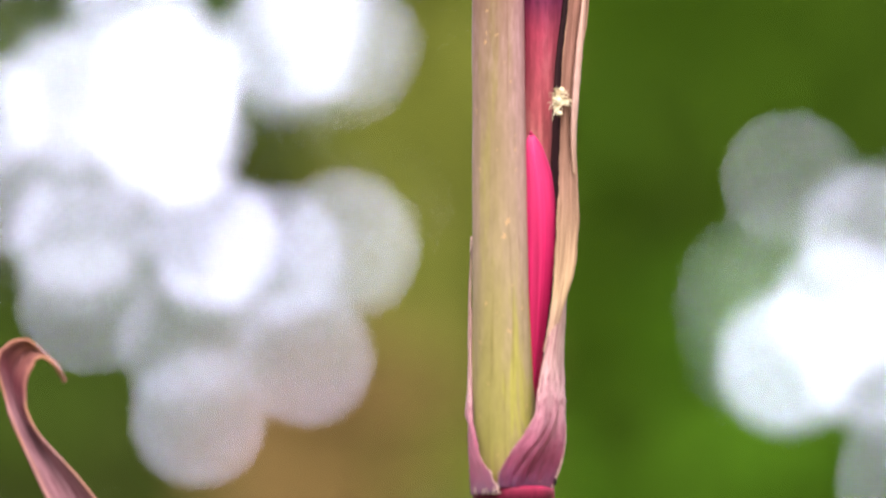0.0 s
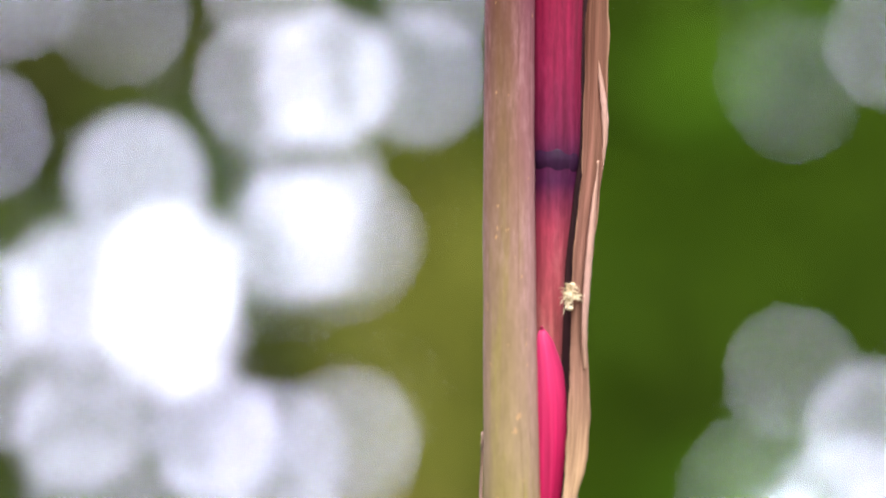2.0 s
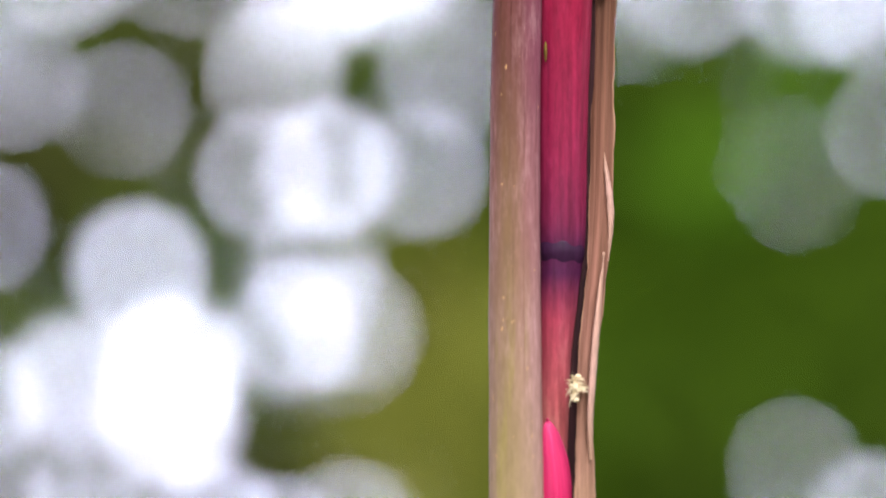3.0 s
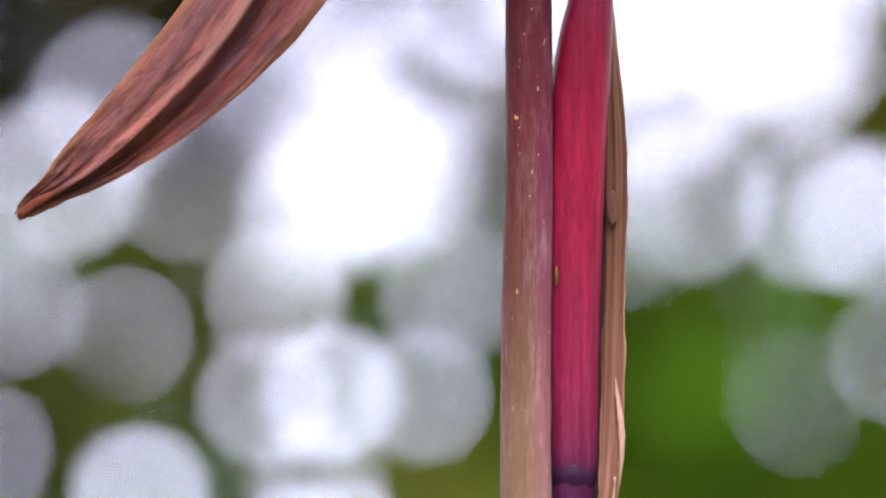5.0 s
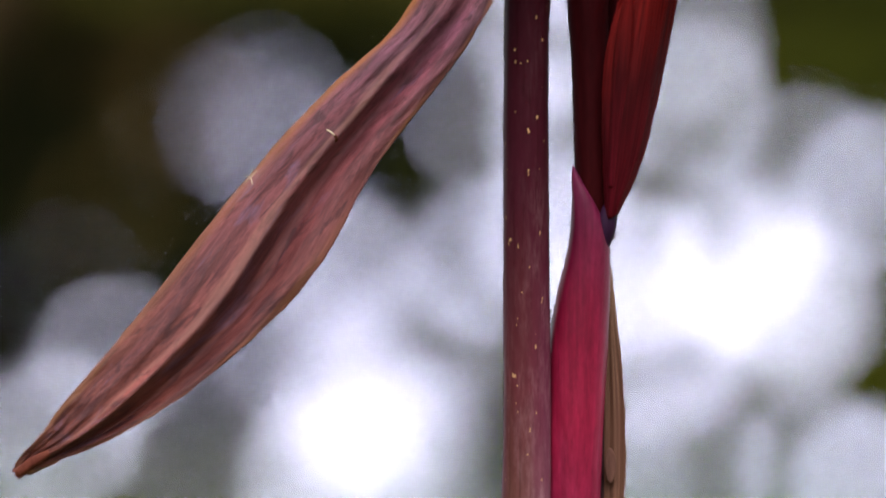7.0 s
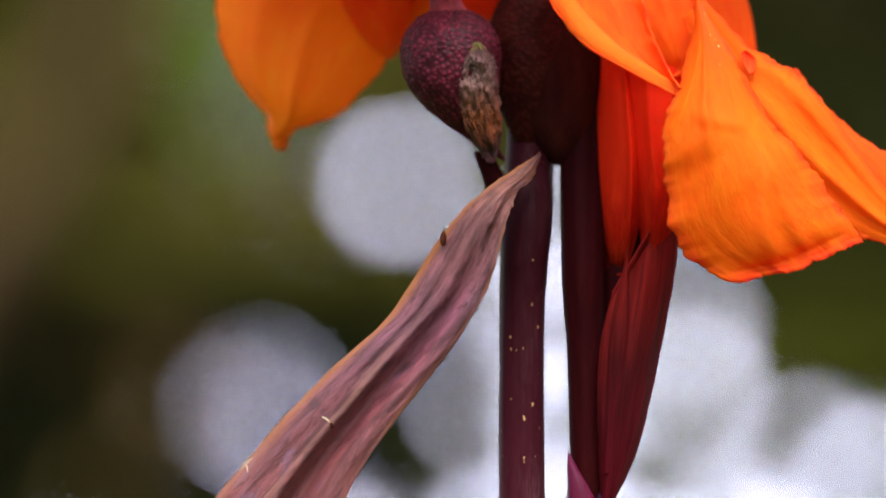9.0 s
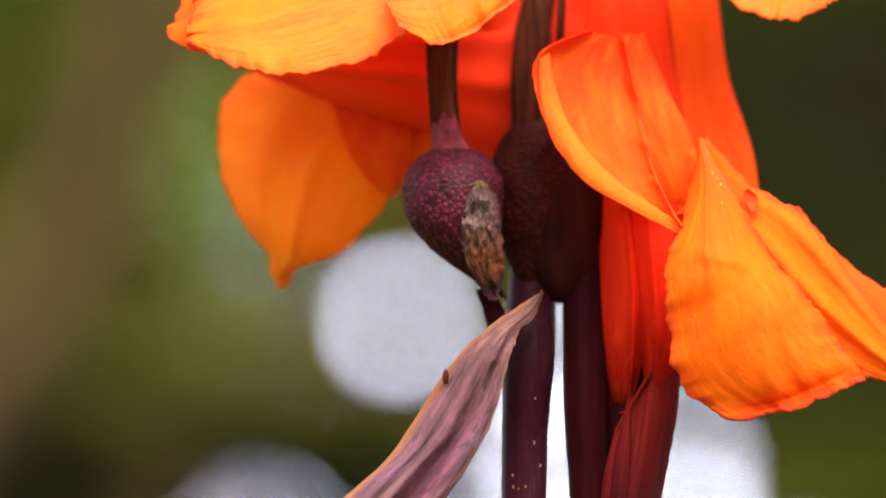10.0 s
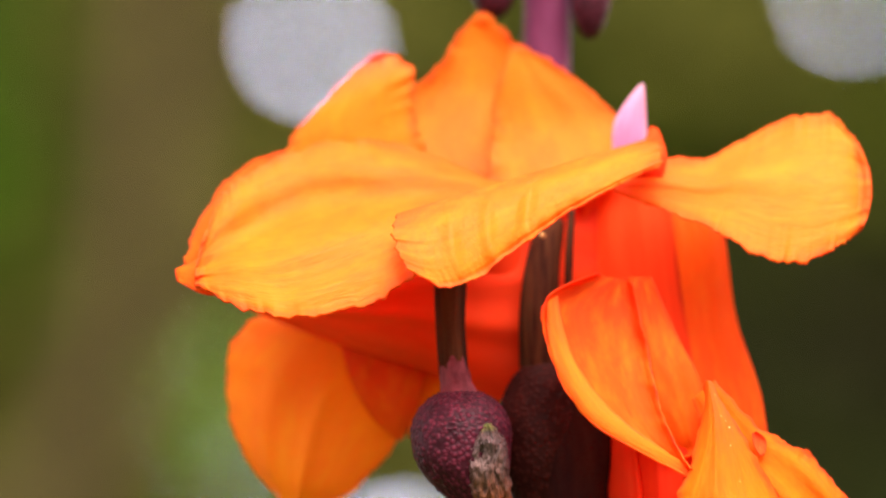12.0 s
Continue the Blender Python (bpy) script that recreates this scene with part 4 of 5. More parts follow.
part("folded_edge", sheet([(14.0, 245.4, -2.2), (13.6, 253, -3), (14.1, 262, -2.4), (14.9, 271, -1.6), (16.4, 282.4, 0.9)], [(14.06, 245.2, -2.2), (14.3, 253, -2), (15.0, 262, -1.6), (15.7, 271, -0.8), (16.44, 282.5, 0.9)],
                          0.5, 0.2, 0.4, 1.5, 0.12, 47, nu=60, nv=8, thick=0.2), M_FOLD, bract, "pale pink folded rim")
part("folded_edge", sheet([(16.5, 300.6, 3), (16.5, 297.8, 2.2), (16.8, 294, 1.6), (17.1, 290, 1.4), (17.2, 286, 1.4), (17.2, 281, 1.4)], [(16.6, 300.7, 3), (17.2, 297.8, 2.6), (17.9, 294, 2.2), (18.3, 290, 2), (18.1, 286, 1.8), (17.3, 280.9, 1.4)],
                          0.5, 0.2, 0.3, 1.5, 0.1, 54, nu=40, nv=8, thick=0.2), M_FOLD, bract, "pale twisted rim")
# near-black sheet paints the deep shadow between bract and shoot
part("gap_shade", sheet([(7.6, 212, 0.6), (9.0, 224, 0.6), (9.8, 236, 0.8), (10.2, 250, 1.2), (10.8, 264, 1.6), (12.2, 276, 2.2), (13.0, 288, 3.2), (13.2, 304, 5), (13.4, 322, 5.8), (14.0, 342, 6.8)],
                         [(9.0, 213, 0), (10.4, 224, 0), (11.4, 236, 0), (12.0, 250, 0.5), (12.8, 264, 1), (14.0, 276, 1.6), (15.0, 288, 3.2), (15.4, 304, 5), (15.8, 322, 5.8), (15.8, 342, 6.8)], 0.2, 0, 0, seed=48, nu=60, nv=6), M_SHADE_AND_SCAR, bract, "dark strip painted as shadow between bract and shoot")
part("bruise", blob((16.2, 331, 4.0), (1.0, 0.25, 3.2), 0.1, 0.7, 0.0, (0, 0), 20, 16), M_BRUISE, bract, "dark bruise")
part("pink_bud", sheet([(5.6, 204, -0.5), (5.4, 218, -0.5), (5.2, 231, -0.5), (5.2, 243, -0.5), (5.4, 250, -0.2), (6.2, 252.8, 0)],
                       [(7.6, 204, 1), (9.8, 218, 1), (11.3, 231, 1), (11.0, 241, 1), (8.6, 249.4, 0.6), (6.3, 252.9, 0.05)], 1.8, 0, 0.25, seed=4, thick=0.12, nu=80, nv=36, ridges=((0.05, 0.5, 0.75, 0.45, 0.08, 0.4),)), M_BUD, plant, "hot pink pointed bud inside the sheath")
shoot = part("side_shoot", tube([(7.2, 186, 3, 3.4), (7.6, 230, 4, 3.3), (7.4, 256, 4, 3.4), (8.2, 274, 4, 4.1), (8.8, 284, 4, 4.5), (8.9, 300, 4, 4.6), (9.2, 318, 4, 4.9), (9.9, 340, 3, 5.15), (10.5, 352, 3, 5.3),
                                  (11.4, 361, 2.5, 4.8), (12.4, 369, 2, 4.0), (12.5, 374, 1.4, 3.4), (11.6, 379, 0.6, 2.2), (10.4, 383, 0.2, 1.0), (9.7, 386, 0, 0.15)], 32, 140, 0.015, 8, 0.03), M_SHOOT, plant, "glossy magenta pink side shoot")
part("node_ring", tube([(8.6, 280.0, 4, 4.2), (8.7, 281.4, 4, 4.55), (8.7, 282.6, 4, 4.66), (8.8, 284.2, 4, 4.4)], 32, 12), M_NODE, shoot, "dark purple ring")
part("node_ring", tube([(14.4, 370.5, 1.6, 1.6), (15.4, 374, 1, 2.0), (16.1, 377, 0.6, 1.7), (16.7, 379.5, 0.6, 1.0)], 20, 8), M_NODE, shoot)

# withered leaf hanging from the upper node
withered = part("withered_leaf", sheet([(4.8, 442.4, -6), (0.8, 439.6, -8), (-5.2, 435.4, -9.5), (-12, 428.5, -9), (-22.4, 412.4, -8), (-33, 402, -8), (-42.4, 392, -8), (-55.6, 376, -8), (-70, 357, -8), (-80, 345, -7), (-86, 337, -6.5), (-89.4, 333, -6), (-91.0, 330.0, -6)],
                            [(5.0, 442.0, -6), (3.4, 437.6, -6), (0.6, 434.4, -8.5), (-1.4, 429, -9.5), (-4.2, 418.5, -9), (-9, 409, -9), (-17, 398, -9), (-26, 386, -9), (-38, 365, -9), (-54, 348.8, -8), (-70, 337.6, -7), (-84, 331.4, -6), (-90.0, 328.8, -6)],
                            1.8, 1.2, 2.2, 1.9, 0.4, 11, 0.5, 260, 96, crumple=0.7, valley=(0.69, 0.14, 5.0, 0.25, 0.96), ridges=((0.45, 0.50, 0.98, 0.52, 0.05, 0.9), (0.2, 0.35, 0.5, 0.25, 0.06, 0.8), (0.1, 0.6, 0.35, 0.8, 0.06, 0.9), (0.55, 0.2, 0.8, 0.3, 0.05, 0.6)), wrinkle=0.28), M_WITHER, plant, "withered purple brown leaf with creased surface")
part("leaf_tip", tube([(-84.5, 333.4, -6.4, 0.6), (-87.0, 331.9, -6.6, 1.0), (-88.8, 330.6, -6.6, 0.95), (-90.0, 329.5, -6.4, 0.8), (-90.5, 329.0, -6.3, 0.3)], 16, 24, 0.08, 5, 0.15), M_TIP, withered, "blunt reddish brown tip")
part("curled_bract", sheet([(4, 90, 10), (-40, 140, 24), (-70, 172, 30), (-83, 194, 32), (-88, 207, 32), (-88.5, 213.5, 32), (-84, 216, 34), (-80, 213.5, 35), (-76.4, 208.5, 36)],
                           [(6, 86, 10), (-30, 134, 24), (-56, 168, 30), (-72, 189, 32), (-81.6, 200, 32), (-83.4, 207, 33), (-81.5, 212, 34), (-78.5, 211, 35), (-76.8, 208.2, 36)],
                           -3.5, 0.6, 1.2, 2.0, 0.3, 13, 0.5, 100, 20), M_CURL, plant, "small curled dry pink bract")

# flower tubes above the shoot
tubes = part("flower_tube", tube([(13.4, 372, 2, 2.2), (13.2, 384, 2, 3.0), (13.0, 405, 2, 3.4), (12.7, 418, 2, 3.9), (12.6, 436, 3, 4.0), (12.8, 450, 4, 3.9), (13, 470, 8, 3.6)], 26, 60, 0.03, 5), M_TUBE, plant, "dark maroon flower tube")
part("flower_bract", sheet([(15.8, 376, 0), (15.4, 386, -2), (15.2, 396, -3), (15.8, 406, -3), (18, 416, -2)], [(17.6, 377, 0), (22.4, 388, 0), (26.4, 405, 0), (29.4, 421, 0), (30.8, 438, 1)], 3.2, 0.2, 0.9, 2.4, 0.1, 15), M_BRACT_RED, tubes)
part("flower_bract", sheet([(16.2, 382, -3), (16.8, 396, -4.5), (18, 410, -4.5), (20.8, 424, -1)], [(17.2, 382, -3), (19.4, 396, -4.5), (20.8, 410, -4.5), (20.84, 424.1, -1)], 0.8, seed=16, thick=0.1), M_BRACT_RED, tubes)

# seed capsules
def capsule(centre, radii, taper, lean, material, stalk, label, tail=1.7, full=1.7, warts=0.075):
    body = part("seed_capsule", blob(centre, radii, warts, 0.32, taper, lean, 128, 96, tail, full), material, plant, label)
    part("stalk", tube(stalk, 24, 30, 0.06, 7, 0.06), M_STALK, body, "ridged dry brown stalk")
    return body


cap = capsule((-11.6, 461.6, -6), (9.3, 9, 8.6), 0.95, (10.0, 3.0), M_CAPSULE, [(-12.4, 469, -4, 2.8), (-13.0, 474, -4, 2.7), (-13.6, 482, -3, 2.7), (-13.6, 492, -2, 3.0), (-13.2, 500, 0, 2.8)], "warty maroon seed capsule with a brown scar", 2.4, 2.5)
part("joint", tube([(-11.6, 466.5, -5.6, 4.6), (-12.0, 468.8, -5.2, 3.7), (-12.4, 470.8, -4.8, 3.0), (-12.8, 473.5, -4.4, 2.7), (-13.1, 476, -4.2, 2.2)], 24, 10, 0.05, 6, 0.08), M_JOINT, cap, "dull pink joint")
part("scar", sheet([(-7.6, 463.4, -13.2), (-9.6, 460, -14.0), (-10.2, 455, -13.6), (-9.2, 448, -10.8), (-6.4, 442.5, -7.5), (-4.6, 440.6, -6.6)], [(-6.4, 463.6, -13.0), (-3.6, 460.5, -12), (-2.6, 455, -10.6), (-2.2, 448, -8), (-2.8, 442.6, -6.4), (-4.0, 440.5, -6.4)], 1.6, 0.3, 1.0, 3, 0.35, 17, crumple=1.0, nu=90, nv=50, wrinkle=1.1, ridges=((0.75, 0.3, 0.85, 0.75, 0.09, -1.4), (0.15, 0.1, 0.25, 0.8, 0.06, 0.9))), M_SCAB, cap, "brown corky scar")
capsule((3.9, 461, 4), (9.1, 7, 15), 0.55, (-1.2, 0.0), M_CAPSULE_OLIVE, [(3.0, 472, 5, 3.6), (2.6, 482, 5, 3.4), (3.4, 492, 6, 3.3), (5.2, 503, 8, 2.6)], "dark olive maroon seed capsule", 1.3, warts=0.03)


# dark body added to fill the space between capsules and flower tube
part("dark_mass", tube([(8.6, 440, 3, 1.4), (8.7, 443, 3, 4.2), (8.9, 448, 3.5, 6.6), (9.2, 456, 5, 8.2), (9.6, 468, 7, 7.4), (9.0, 478, 9, 4.0)], 28, 40, 0.04, 6, 0.05), M_DARK_MASS, plant, "dark maroon mass added behind the seed capsules")
part("pedicel", tube([(-6, 443, -1, 1.6), (-3.6, 437, 0, 2.0), (-1, 431, 1, 2.6), (1, 424, 1, 3)], 18, 20), M_TUBE, plant)


# flowers
def petal(flower, material, left, right, label="", **shape):
    return part("petal", sheet(left, right, **shape), material, flower, label)


upper = part("upper_flower", tube([(2, 470, 14, 3), (0, 480, 14, 4.5), (-4, 492, 14, 6), (-8, 504, 12, 8)], 24, 24), M_RED, plant, "large orange flower with spreading petals")
petal(upper, M_PETAL_DEEP, [(-4, 511, 6), (-24, 518.5, 8), (-38, 518.6, 6), (-50, 513.6, 3), (-56.4, 508, -3), (-59.6, 499, -9)],
      [(-4, 505, -6), (-18, 494, -22), (-28, 487.4, -26), (-42, 483.8, -27), (-53, 486.2, -23), (-60.6, 489.6, -17)], bulge=3, ruffle=2.2, folds=0.9, fold_count=2.5, jag=0.9, seed=21, nu=110, nv=70, valley=(0.40, 0.17, 7.0, 0.04, 0.99), ridges=((0.2, 0.55, 0.75, 0.62, 0.07, 1.6), (0.35, 0.8, 0.7, 0.92, 0.05, 0.8)), flute=(0.5, 7, 0.7, 22), cap=1.5)
petal(upper, M_PETAL_WARM, [(-50, 497, -6), (-58, 496.4, -10), (-65.0, 493.6, -12)], [(-50, 488.6, -14), (-59, 488.4, -14), (-64.4, 491.0, -13)], "red flared petal tip", bulge=1.0, ruffle=0.6, seed=46, nu=24, nv=16)
petal(upper, M_PETAL, [(-23.6, 504.5, -20), (-24.4, 501, -26), (-23.4, 496.5, -29), (-20.6, 492.6, -31)], [(25.4, 520, -2), (26, 518, -6), (26.2, 516, -9), (26, 514, -11)],
      "fluted orange petal folded forward", bulge=2.5, ruffle=1.0, folds=0.6, fold_count=5, jag=0.6, seed=22, nu=50, nv=140, sag=6.4, skew=0.45, crumple=0.15, flute=(0.8, 22, 0.2, 8), ridges=((0.1, 0.22, 0.95, 0.2, 0.03, 0.9), (0.1, 0.36, 0.95, 0.33, 0.025, 0.9), (0.2, 0.52, 0.98, 0.46, 0.03, -1.4)))
petal(upper, M_RED, [(19, 512, -1), (22, 516.6, -2), (24.4, 521.9, -2)], [(26, 511, -3), (27, 515.6, -3), (25.4, 521.4, -2)], bulge=0.8, seed=40, nu=24, nv=14)
petal(upper, M_PETAL_WARM, [(-30, 517, 12), (-45.4, 516.8, 11), (-55.6, 510.8, 8), (-61, 501.6, 2), (-63.4, 494, -4)], [(-30, 508, 12), (-44, 508, 10), (-52, 503, 7), (-57, 497, 3), (-62.6, 493, -4)], bulge=1.5, ruffle=1.2, jag=1.0, seed=41)
petal(upper, M_PETAL_TIPPED, [(-22, 506, 12), (-42, 512, 12), (-44, 518, 12), (-37, 527, 12), (-28.5, 536, 13)], [(-12, 508, 12), (-19, 519, 12), (-20.5, 528, 12), (-21.5, 534, 12), (-26, 536.6, 13)],
      bulge=3, ruffle=1.8, folds=0.8, jag=1.1, seed=23)
petal(upper, M_PETAL, [(-14, 504, 12), (-25, 518, 15.5), (-20.9, 528.5, 18), (-15.8, 534.4, 19), (-12.1, 540.4, 20), (-8.4, 544.6, 21)],
      [(4, 508, 12), (6, 517, 15.5), (5, 526, 18), (2, 533, 19), (-2.6, 540, 20), (-6.6, 544.4, 21)], bulge=-3, ruffle=0.7, folds=0.7, fold_count=2.0, jag=0.7, seed=24, nu=70, nv=44)
petal(upper, M_PETAL, [(-7, 503, 7), (-6.6, 512, 11), (-5.8, 522, 14), (-4.6, 532, 15), (-1.4, 537.9, 16)],
      [(14, 508, 7), (19.5, 516, 11), (18, 523.5, 14), (8.6, 532.6, 15), (0.4, 538.0, 16)], bulge=-1.5, ruffle=0.6, folds=0.8, fold_count=2.0, jag=0.6, seed=45, nu=70, nv=44)
petal(upper, M_PALE_PINK, [(17.2, 514, 4), (17.4, 522.4, 4), (22.4, 530.2, 5)], [(23.4, 514, 5), (23.2, 522, 5), (22.9, 530.4, 5)], "pale pink pointed bud tip", bulge=1.1, seed=25, nu=24, nv=14)
petal(upper, M_PETAL, [(17, 510.5, 0), (26, 514.4, 2), (35, 515.2, 4), (43.4, 520, 5), (50, 523.0, 5), (56, 524.2, 4), (59.4, 523.2, 2), (61.6, 519.6, 0)],
      [(17, 509, -4), (25, 505.6, -6), (33.3, 502.6, -8), (38.8, 499.2, -10), (46, 495.2, -12), (52.4, 495.0, -13), (58.4, 497.2, -12), (62.2, 500.6, -9)], bulge=2.5, ruffle=1.6, folds=0.8, fold_count=2.5, jag=0.8, seed=26, nu=110, nv=64, ridges=((0.1, 0.45, 0.6, 0.4, 0.10, 1.0),), flute=(0.5, 9, 0.9, 26), cap=3.6)
petal(upper, M_RED, [(14, 508, 10), (-18, 500, 12), (-38, 492, 14), (-51, 487, 14)], [(14, 464, 12), (0, 466, 12), (-16, 472.6, 12), (-31.8, 477.6, 13), (-46, 483.4, 14), (-51, 485.5, 14)], bulge=4, ruffle=0.5, folds=0.8, seed=27, rim=2.5, ridges=((0.05, 0.6, 0.9, 0.5, 0.06, 1.2), (0.0, 0.35, 0.6, 0.3, 0.05, 0.9)))
petal(upper, M_PETAL_GOLD, [(-24, 490, 20), (-46.9, 484.8, 22), (-53.7, 480, 23), (-55.5, 474, 23), (-54.6, 464.5, 23), (-51, 456, 23), (-46.2, 450, 23), (-44.9, 445.8, 23), (-43.8, 443.0, 23)],
      [(-10, 488, 20), (-14, 478, 20), (-18.4, 467, 21), (-22.6, 460.7, 22), (-27, 455.2, 22), (-32.1, 450, 22), (-37.3, 447.8, 23), (-40.6, 446.4, 23), (-42.2, 443.0, 23)], bulge=5, ruffle=0.9, folds=0.8, fold_count=2, jag=0.6, seed=28, nu=80, nv=40,
      ridges=((0.35, 0.55, 0.98, 0.5, 0.05, 1.0), (0.3, 0.3, 0.8, 0.15, 0.08, 1.0)), flute=(0.0, 10, 0.3, 18))
petal(upper, M_PETAL_WARM, [(-34, 479, 16), (-32.6, 473.4, 16.5), (-30.5, 468.5, 17), (-27.3, 463.6, 18), (-23.4, 460.4, 19)], [(-12, 477, 16), (-17.9, 472.8, 16.5), (-19.2, 467.8, 17), (-20.8, 463.6, 18), (-22.4, 460.3, 19)], bulge=1.5, folds=0.6, seed=29, nu=36, nv=24)
petal(upper, M_PETAL_GOLD, [(-21, 474, 19), (-20, 468, 19.5), (-21.4, 461.4, 20)], [(-12, 474, 19), (-15.6, 468, 19.5), (-20.6, 460.6, 20)], bulge=0.6, seed=51, nu=24, nv=12)

lower = part("lower_flower", tube([(17, 400, 6, 2.5), (19, 415, 6, 4), (22, 430, 8, 6), (25, 442, 10, 7)], 24, 24), M_TUBE, plant, "orange flower with drooping petals")
petal(lower, M_RED_FOOT, [(13.5, 415, 6), (15, 445, 6), (14.5, 462, 7), (12, 485, 9), (11, 514, 12)], [(26, 418, 6), (31, 440, 4), (33, 462, 5), (30, 485, 8), (27, 514, 12)], bulge=4, folds=2.2, fold_count=3, seed=31)
petal(lower, M_PETAL_WARM, [(20, 425, 10), (22, 445, 10), (23, 465, 11), (24, 485, 12), (24, 512, 14)], [(29, 424, 9), (43.5, 446, 9), (44.4, 466, 10), (39.6, 484, 12), (37.4, 501, 13), (33, 512, 14)], bulge=3, folds=1.6, ruffle=0.8, seed=32)
petal(lower, M_PETAL_WARM, [(19, 492, -2), (17.5, 478, -4), (20, 465, -6), (27, 456, -6)], [(24, 492, -1), (29, 480, -2), (33, 471, -3), (34, 458, -4)], bulge=2.5, folds=1.4, ruffle=0.6, seed=33)
petal(lower, M_PETAL_WARM, [(14, 492.5, -6), (4.6, 488, -12), (4.2, 480, -14), (8.4, 469, -16), (15, 462, -17), (30, 453.6, -18)], [(20, 491, -4), (22, 483, -6), (23.6, 474, -9), (25, 467, -12), (27.6, 460, -15), (30.6, 454.4, -18)],
      bulge=-1.5, folds=1.0, ruffle=1.0, jag=0.3, seed=34, rim=-3)
petal(lower, M_PETAL, [(4.2, 487, -14), (4.8, 477, -16.5), (9.2, 467.4, -18.5), (15.8, 460.8, -19.5), (30.4, 453.2, -19.5)], [(6.4, 488.4, -12.5), (8.6, 478.4, -15.5), (13, 470, -17.5), (19, 463.6, -18.6), (30.6, 455, -19)],
      "rolled yellow orange petal edge", bulge=1.4, ruffle=0.4, jag=0.2, seed=37, nv=14)
petal(lower, M_RED_DEEP, [(15.6, 462, 1), (15.2, 445, 1), (15.6, 430, 2), (18.4, 419, 3)], [(22, 462, 0), (24, 446, -1.5), (23.4, 431, -1), (20.4, 419, 2)], "folded red inner petal", bulge=3.0, folds=0.4, seed=52, nu=60, nv=30, ridges=((0.1, 0.7, 0.9, 0.75, 0.08, 1.6),))
petal(lower, M_RED_DEEP, [(20.6, 470, -1.5), (21.4, 448, -2), (22.6, 432, -1), (24.2, 417, 2)], [(34, 470, -3), (32, 448, -3.5), (30.4, 434, -3), (25.4, 417, 2)], "broad red inner petal", bulge=3.0, folds=0.3, seed=53, nu=50, nv=30, ridges=((0.2, 0.3, 0.95, 0.55, 0.08, 1.2),))
front_petal = petal(lower, M_PETAL_FRONT, [(33.6, 471.8, -12), (32.8, 464, -15), (29.8, 454.3, -18), (27.6, 447.2, -20), (27.6, 441, -21), (28.1, 434.5, -21.5), (28.4, 428.5, -21.5), (31.5, 423, -21), (36.2, 419.7, -21), (41.3, 417.6, -21)],
                    [(34.8, 471.8, -11), (38.3, 465, -12), (42.5, 457.5, -13), (46.5, 450, -14), (50, 445.8, -14.5), (53.5, 441, -15), (56.5, 436.5, -15), (59.5, 432.5, -15.5), (62, 429, -16), (64, 425.4, -16)],
                    "drooping orange petal with a red rim", bulge=7.5, ruffle=0.7, folds=0.7, fold_count=2.2, jag=0.65, seed=35, nu=110, nv=64, crease=(0.54, 1.7, 0.16), sag=1.0,
                    ridges=((0.55, 0.75, 0.98, 0.35, 0.05, 1.1), (0.5, 0.8, 0.98, 0.62, 0.05, 1.0), (0.15, 0.3, 0.35, 0.1, 0.04, 0.8), (0.1, 0.45, 0.42, 0.4, 0.05, 0.9), (0.3, 0.3, 0.36, 0.75, 0.03, 0.7)), flute=(0.4, 13, 0.22, 14))
petal(lower, M_PETAL_FRONT, [(31, 468, -8), (37, 455, -9), (43, 445, -10), (52, 434, -10.5), (60.4, 427.4, -11), (67, 425.0, -11), (74, 424.6, -10)],
      [(35.5, 472, -7), (43.8, 462.6, -7), (50.4, 458.8, -7), (55, 455, -7), (60.2, 447.6, -7), (68, 436, -8), (76, 426, -9)], bulge=2.2, ruffle=0.8, folds=0.8, jag=0.6, seed=36, nu=90, nv=40,
      ridges=((0.35, 0.45, 0.95, 0.40, 0.10, 2.2), (0.3, 0.85, 0.7, 0.8, 0.08, 1.0)), flute=(0.4, 14, 0.4, 20))
petal(lower, M_PETAL_WARM, [(50, 456, -1), (57, 445, -2), (64, 435, -3), (74, 424, -3)], [(52, 458.6, 0), (61, 447.8, 0), (70, 441.6, 0), (79, 434, 0)], bulge=2, ruffle=0.8, jag=0.6, seed=49, nu=50, nv=24)
petal(lower, M_RED, [(42.2, 461.6, -10.5), (42.4, 459.6, -11), (43.6, 457.2, -11)], [(43.0, 461.9, -10.5), (44.8, 460.2, -10.5), (44.4, 457.4, -11)], "dark red gap between folded petals", bulge=-0.6, seed=50, nu=14, nv=10, thick=0.1)

# pale blobs on the front petal, coloured to stand for moist glints
bpy.context.view_layer.update()
for x, z, r in ((35.4, 469.0, 0.30), (36.4, 464.9, 0.32), (37.9, 462.7, 0.40), (37.3, 464.0, 0.26), (38.1, 459.2, 0.26), (39.7, 452.3, 0.22), (38.6, 441.4, 0.20)):
    ahead = (place(x, z) - EYE).normalized()
    hit, spot, normal, index = front_petal.ray_cast(EYE, ahead)
    if hit:
        grain = bmesh.new()
        bmesh.ops.create_icosphere(grain, subdivisions=2, radius=0.55 * r / 1000)
        for v in grain.verts:
            v.co = v.co * (1 + 0.4 * noise.noise(v.co * 2600)) + spot
        part("glint_blob", grain, M_GLINT, lower, "pale blob painted as a moist glint")

# buds at the top of the stalk
part("flower_bud", blob((-5.4, 551, 24), (4.6, 4.5, 7.6), 0.10, 0.7, 0.1), M_CAPSULE, plant)
part("flower_bud", blob((13.0, 548.5, 24), (4.0, 4.2, 9), 0.10, 0.7, 0.15), M_CAPSULE, plant)

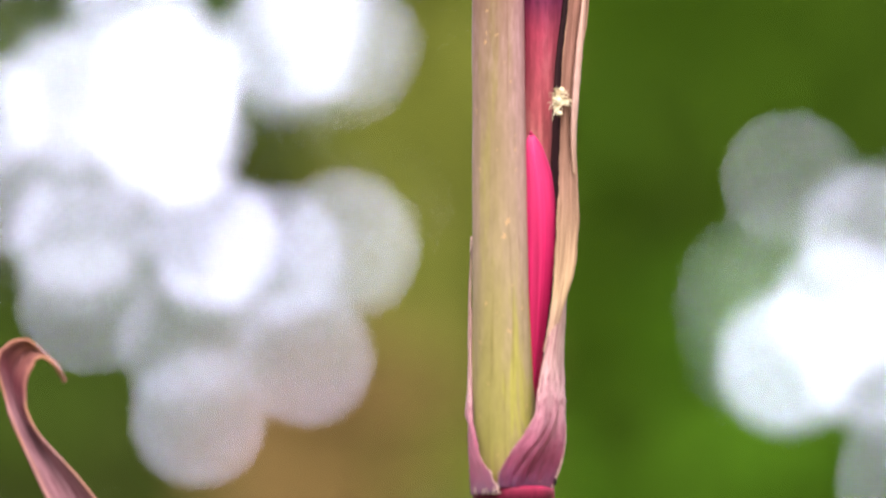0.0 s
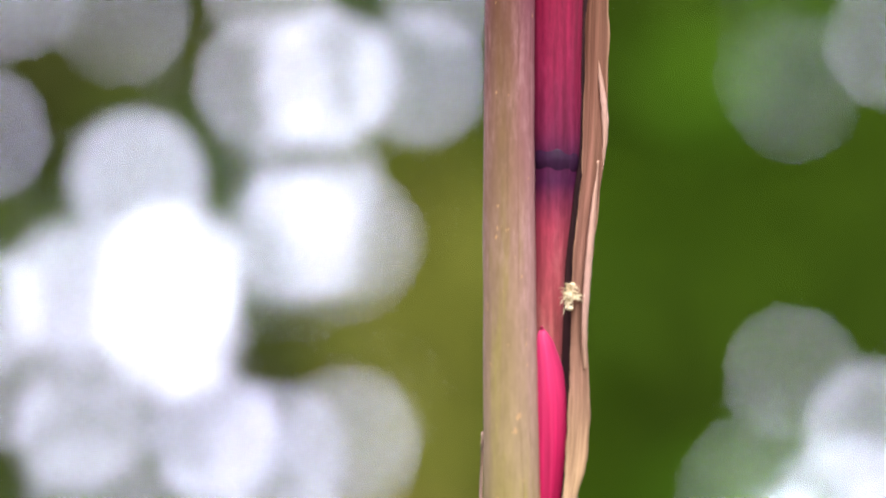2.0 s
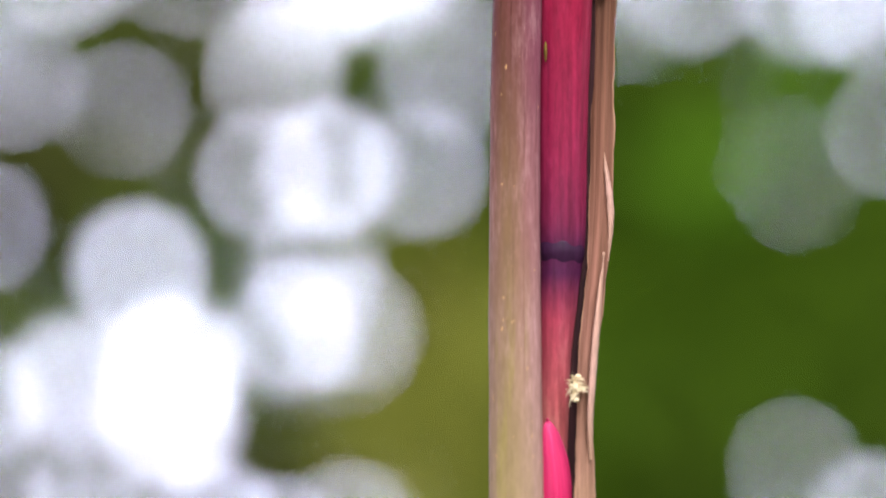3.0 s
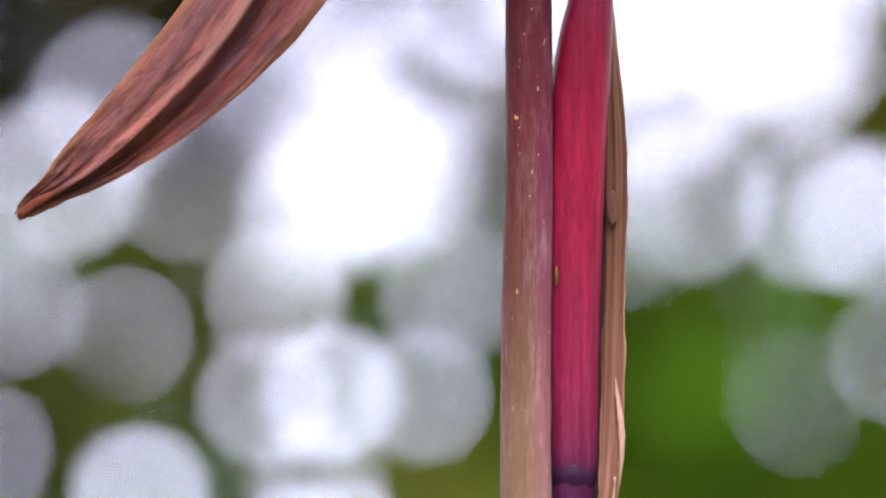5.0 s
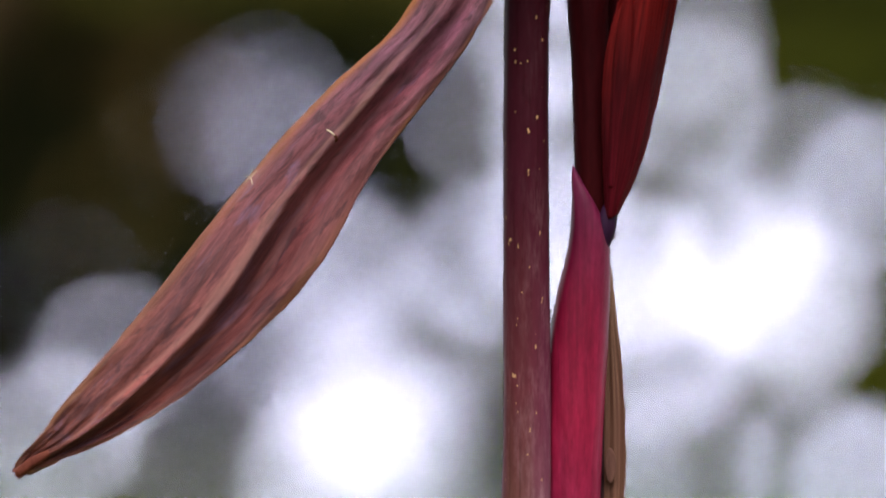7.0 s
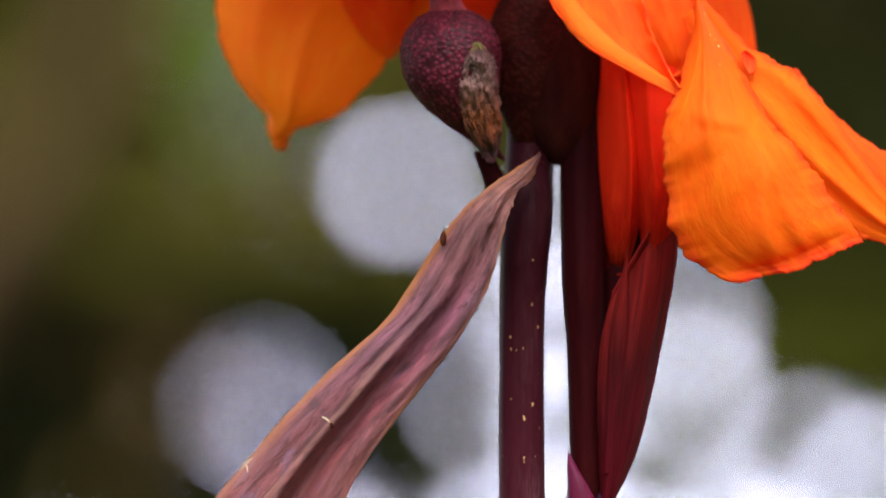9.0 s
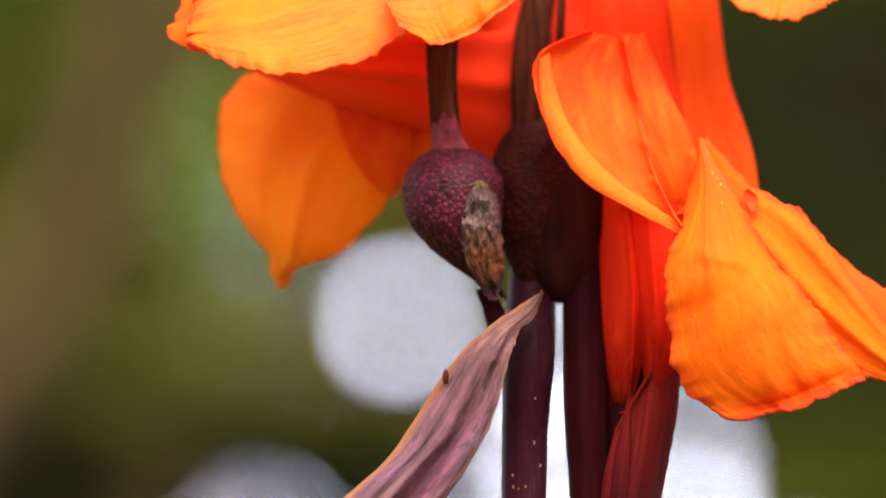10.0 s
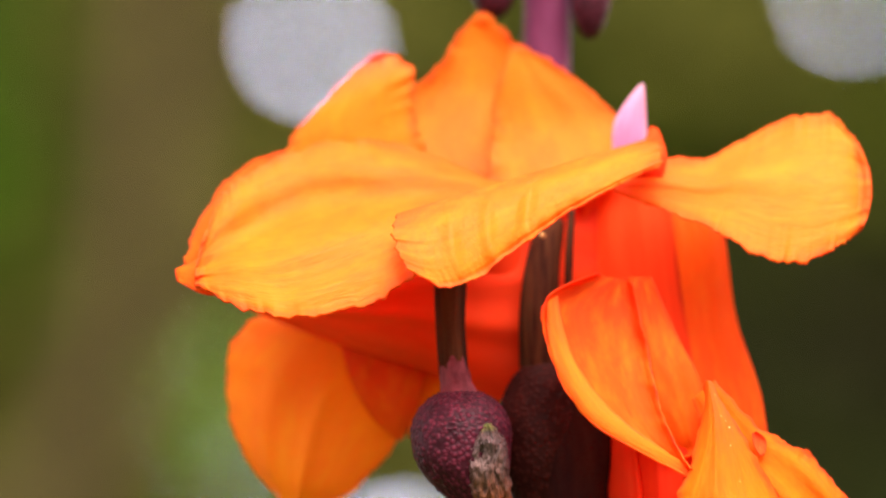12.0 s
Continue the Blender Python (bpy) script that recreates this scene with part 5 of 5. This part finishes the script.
# a tuft of fluff with a drop of water, caught on the bract
fluff = new("seed_fluff")
tagged(fluff, "cream tuft of plant fluff caught on the bract", "fluff")
rng = random.Random(5)
tuft = bmesh.new()
for k in range(16):
    lump = blob((11.5 + rng.gauss(0, 0.55), 258.4 + rng.gauss(0, 1.2), -3 + rng.uniform(-0.5, 0.4)), (rng.uniform(0.25, 0.55), 0.4, rng.uniform(0.25, 0.6)), 0.8, 0.6, 0.0, (0, 0), 16, 12)
    me = bpy.data.meshes.new("lump")
    lump.to_mesh(me)
    lump.free()
    tuft.from_mesh(me)
    bpy.data.meshes.remove(me)
core = part("tuft", tuft, M_FLUFF, fluff)
for k in range(60):
    a, r = rng.uniform(0, 6.28), rng.uniform(0.7, 2.4)
    s = (11.4 + rng.uniform(-0.5, 0.5), 258.6 + rng.uniform(-1.4, 1.4))
    part("fibre", tube([(s[0], s[1], -3, 0.10), (s[0] + 0.6 * r * math.cos(a), s[1] + 0.5 * r * math.sin(a), -3.6, 0.07), (s[0] + r * math.cos(a), s[1] + r * math.sin(a) - 0.3, -4, 0.03)], 5, 6), M_FLUFF, fluff)
part("water_drop", blob((13.0, 258.0, -2.4), (0.5, 0.5, 0.6), 0.0, 1.0, 0.0, (0, 0), 16, 12), M_DROP, fluff)

# loose fibres caught on the withered leaf
lint = tagged(new("lint"), "short pale fibres stuck to the withered leaf", "lint")
part("fibre", tube([(-34.9, 392.6, -12, 0.12), (-34.2, 392.2, -13, 0.14), (-33.6, 391.6, -12.6, 0.12)], 6, 10), M_FLUFF, lint)
part("fibre", tube([(-33.5, 391.6, -12.4, 0.22), (-33.2, 391.0, -12.6, 0.3), (-33.4, 390.4, -12.2, 0.2)], 6, 8), M_STALK, lint)
part("fibre", tube([(-49.9, 382.7, -9.5, 0.06), (-48.8, 383.8, -11, 0.08), (-47.6, 385.0, -11.5, 0.05)], 6, 10), M_FLUFF, lint)
part("fibre", tube([(-50.0, 384.0, -9.8, 0.05), (-48.8, 383.8, -11, 0.08), (-48.4, 382.4, -11, 0.05)], 6, 10), M_FLUFF, lint)
part("fibre", tube([(-48.9, 383.6, -10, 0.07), (-48.4, 385.6, -11, 0.05)], 6, 6), M_FLUFF, lint)

# fine hairs at the shoot's upper node
for k, (x, z) in enumerate(((20.0, 375.6), (19.4, 374.4), (19.0, 376.6))):
    part("hair", tube([(16.4, 371.6 + 0.4 * k, 1, 0.07), (17.8, 373.4 + 0.3 * k, 1, 0.05), (x, z, 1, 0.025)], 5, 8), M_STALK, shoot)

# pale hairs and a dark scar at the sheath's foot
for k, (x, z, dx, dz) in enumerate(((-3.4, 188.4, -0.3, 1.3), (-2.2, 188.2, 0.3, 1.1), (-1.2, 188.3, -0.5, 0.9), (-0.4, 188.2, 0.4, 1.5), (0.3, 188.4, 0.3, 1.2), (10.3, 189.9, 0.5, 1.1), (10.5, 190.3, 0.3, 1.3))):
    y = -9.9 if x < 5 else -1.8
    part("hair", tube([(x, z, y, 0.07), (x + 0.4 * dx, z + 0.6 * dz, y - 0.4, 0.05), (x + dx, z + dz, y - 0.5, 0.03)], 5, 8), M_FLUFF, collar, "short pale hair")
part("skin_scar", blob((10.4, 190.6, -2.2), (0.5, 0.5, 0.8), 0.3, 0.7, 0.0, (0, 0), 16, 12), M_SHADE_AND_SCAR, collar, "dark scar")

# small marks on the plant
M_MARK = rough_material("yellow_green_mark", (0.09, 0.045, 0.012), (0.16, 0.11, 0.024), (900, 900, 300))
M_DOT = rough_material("tan_dot", (0.45, 0.16, 0.05), (0.6, 0.28, 0.1), (900, 900, 900))
part("skin_mark", blob((6.1, 318.6, -0.4), (0.3, 0.3, 1.8), 0.3, 0.7, 0.0, (0, 0), 16, 14), M_MARK, shoot, "small yellow green mark")
part("leaf_spot", blob((-13.0, 426.0, -9.4), (0.6, 0.6, 1.4), 0.4, 0.8, 0.0, (0, 0), 16, 14), M_STALK, plant, "brown bump on the leaf edge")
part("stalk_dot", blob((3.6, 500.2, 2.6), (0.6, 0.5, 0.6), 0.1, 1.0, 0.0, (0, 0), 14, 10), M_DOT, plant, "small tan dot")
part("style", tube([(8.4, 488, 3, 0.7), (8.6, 496, 3, 0.8), (9.2, 505, 5, 0.6)], 12, 12), M_STALK, lower)
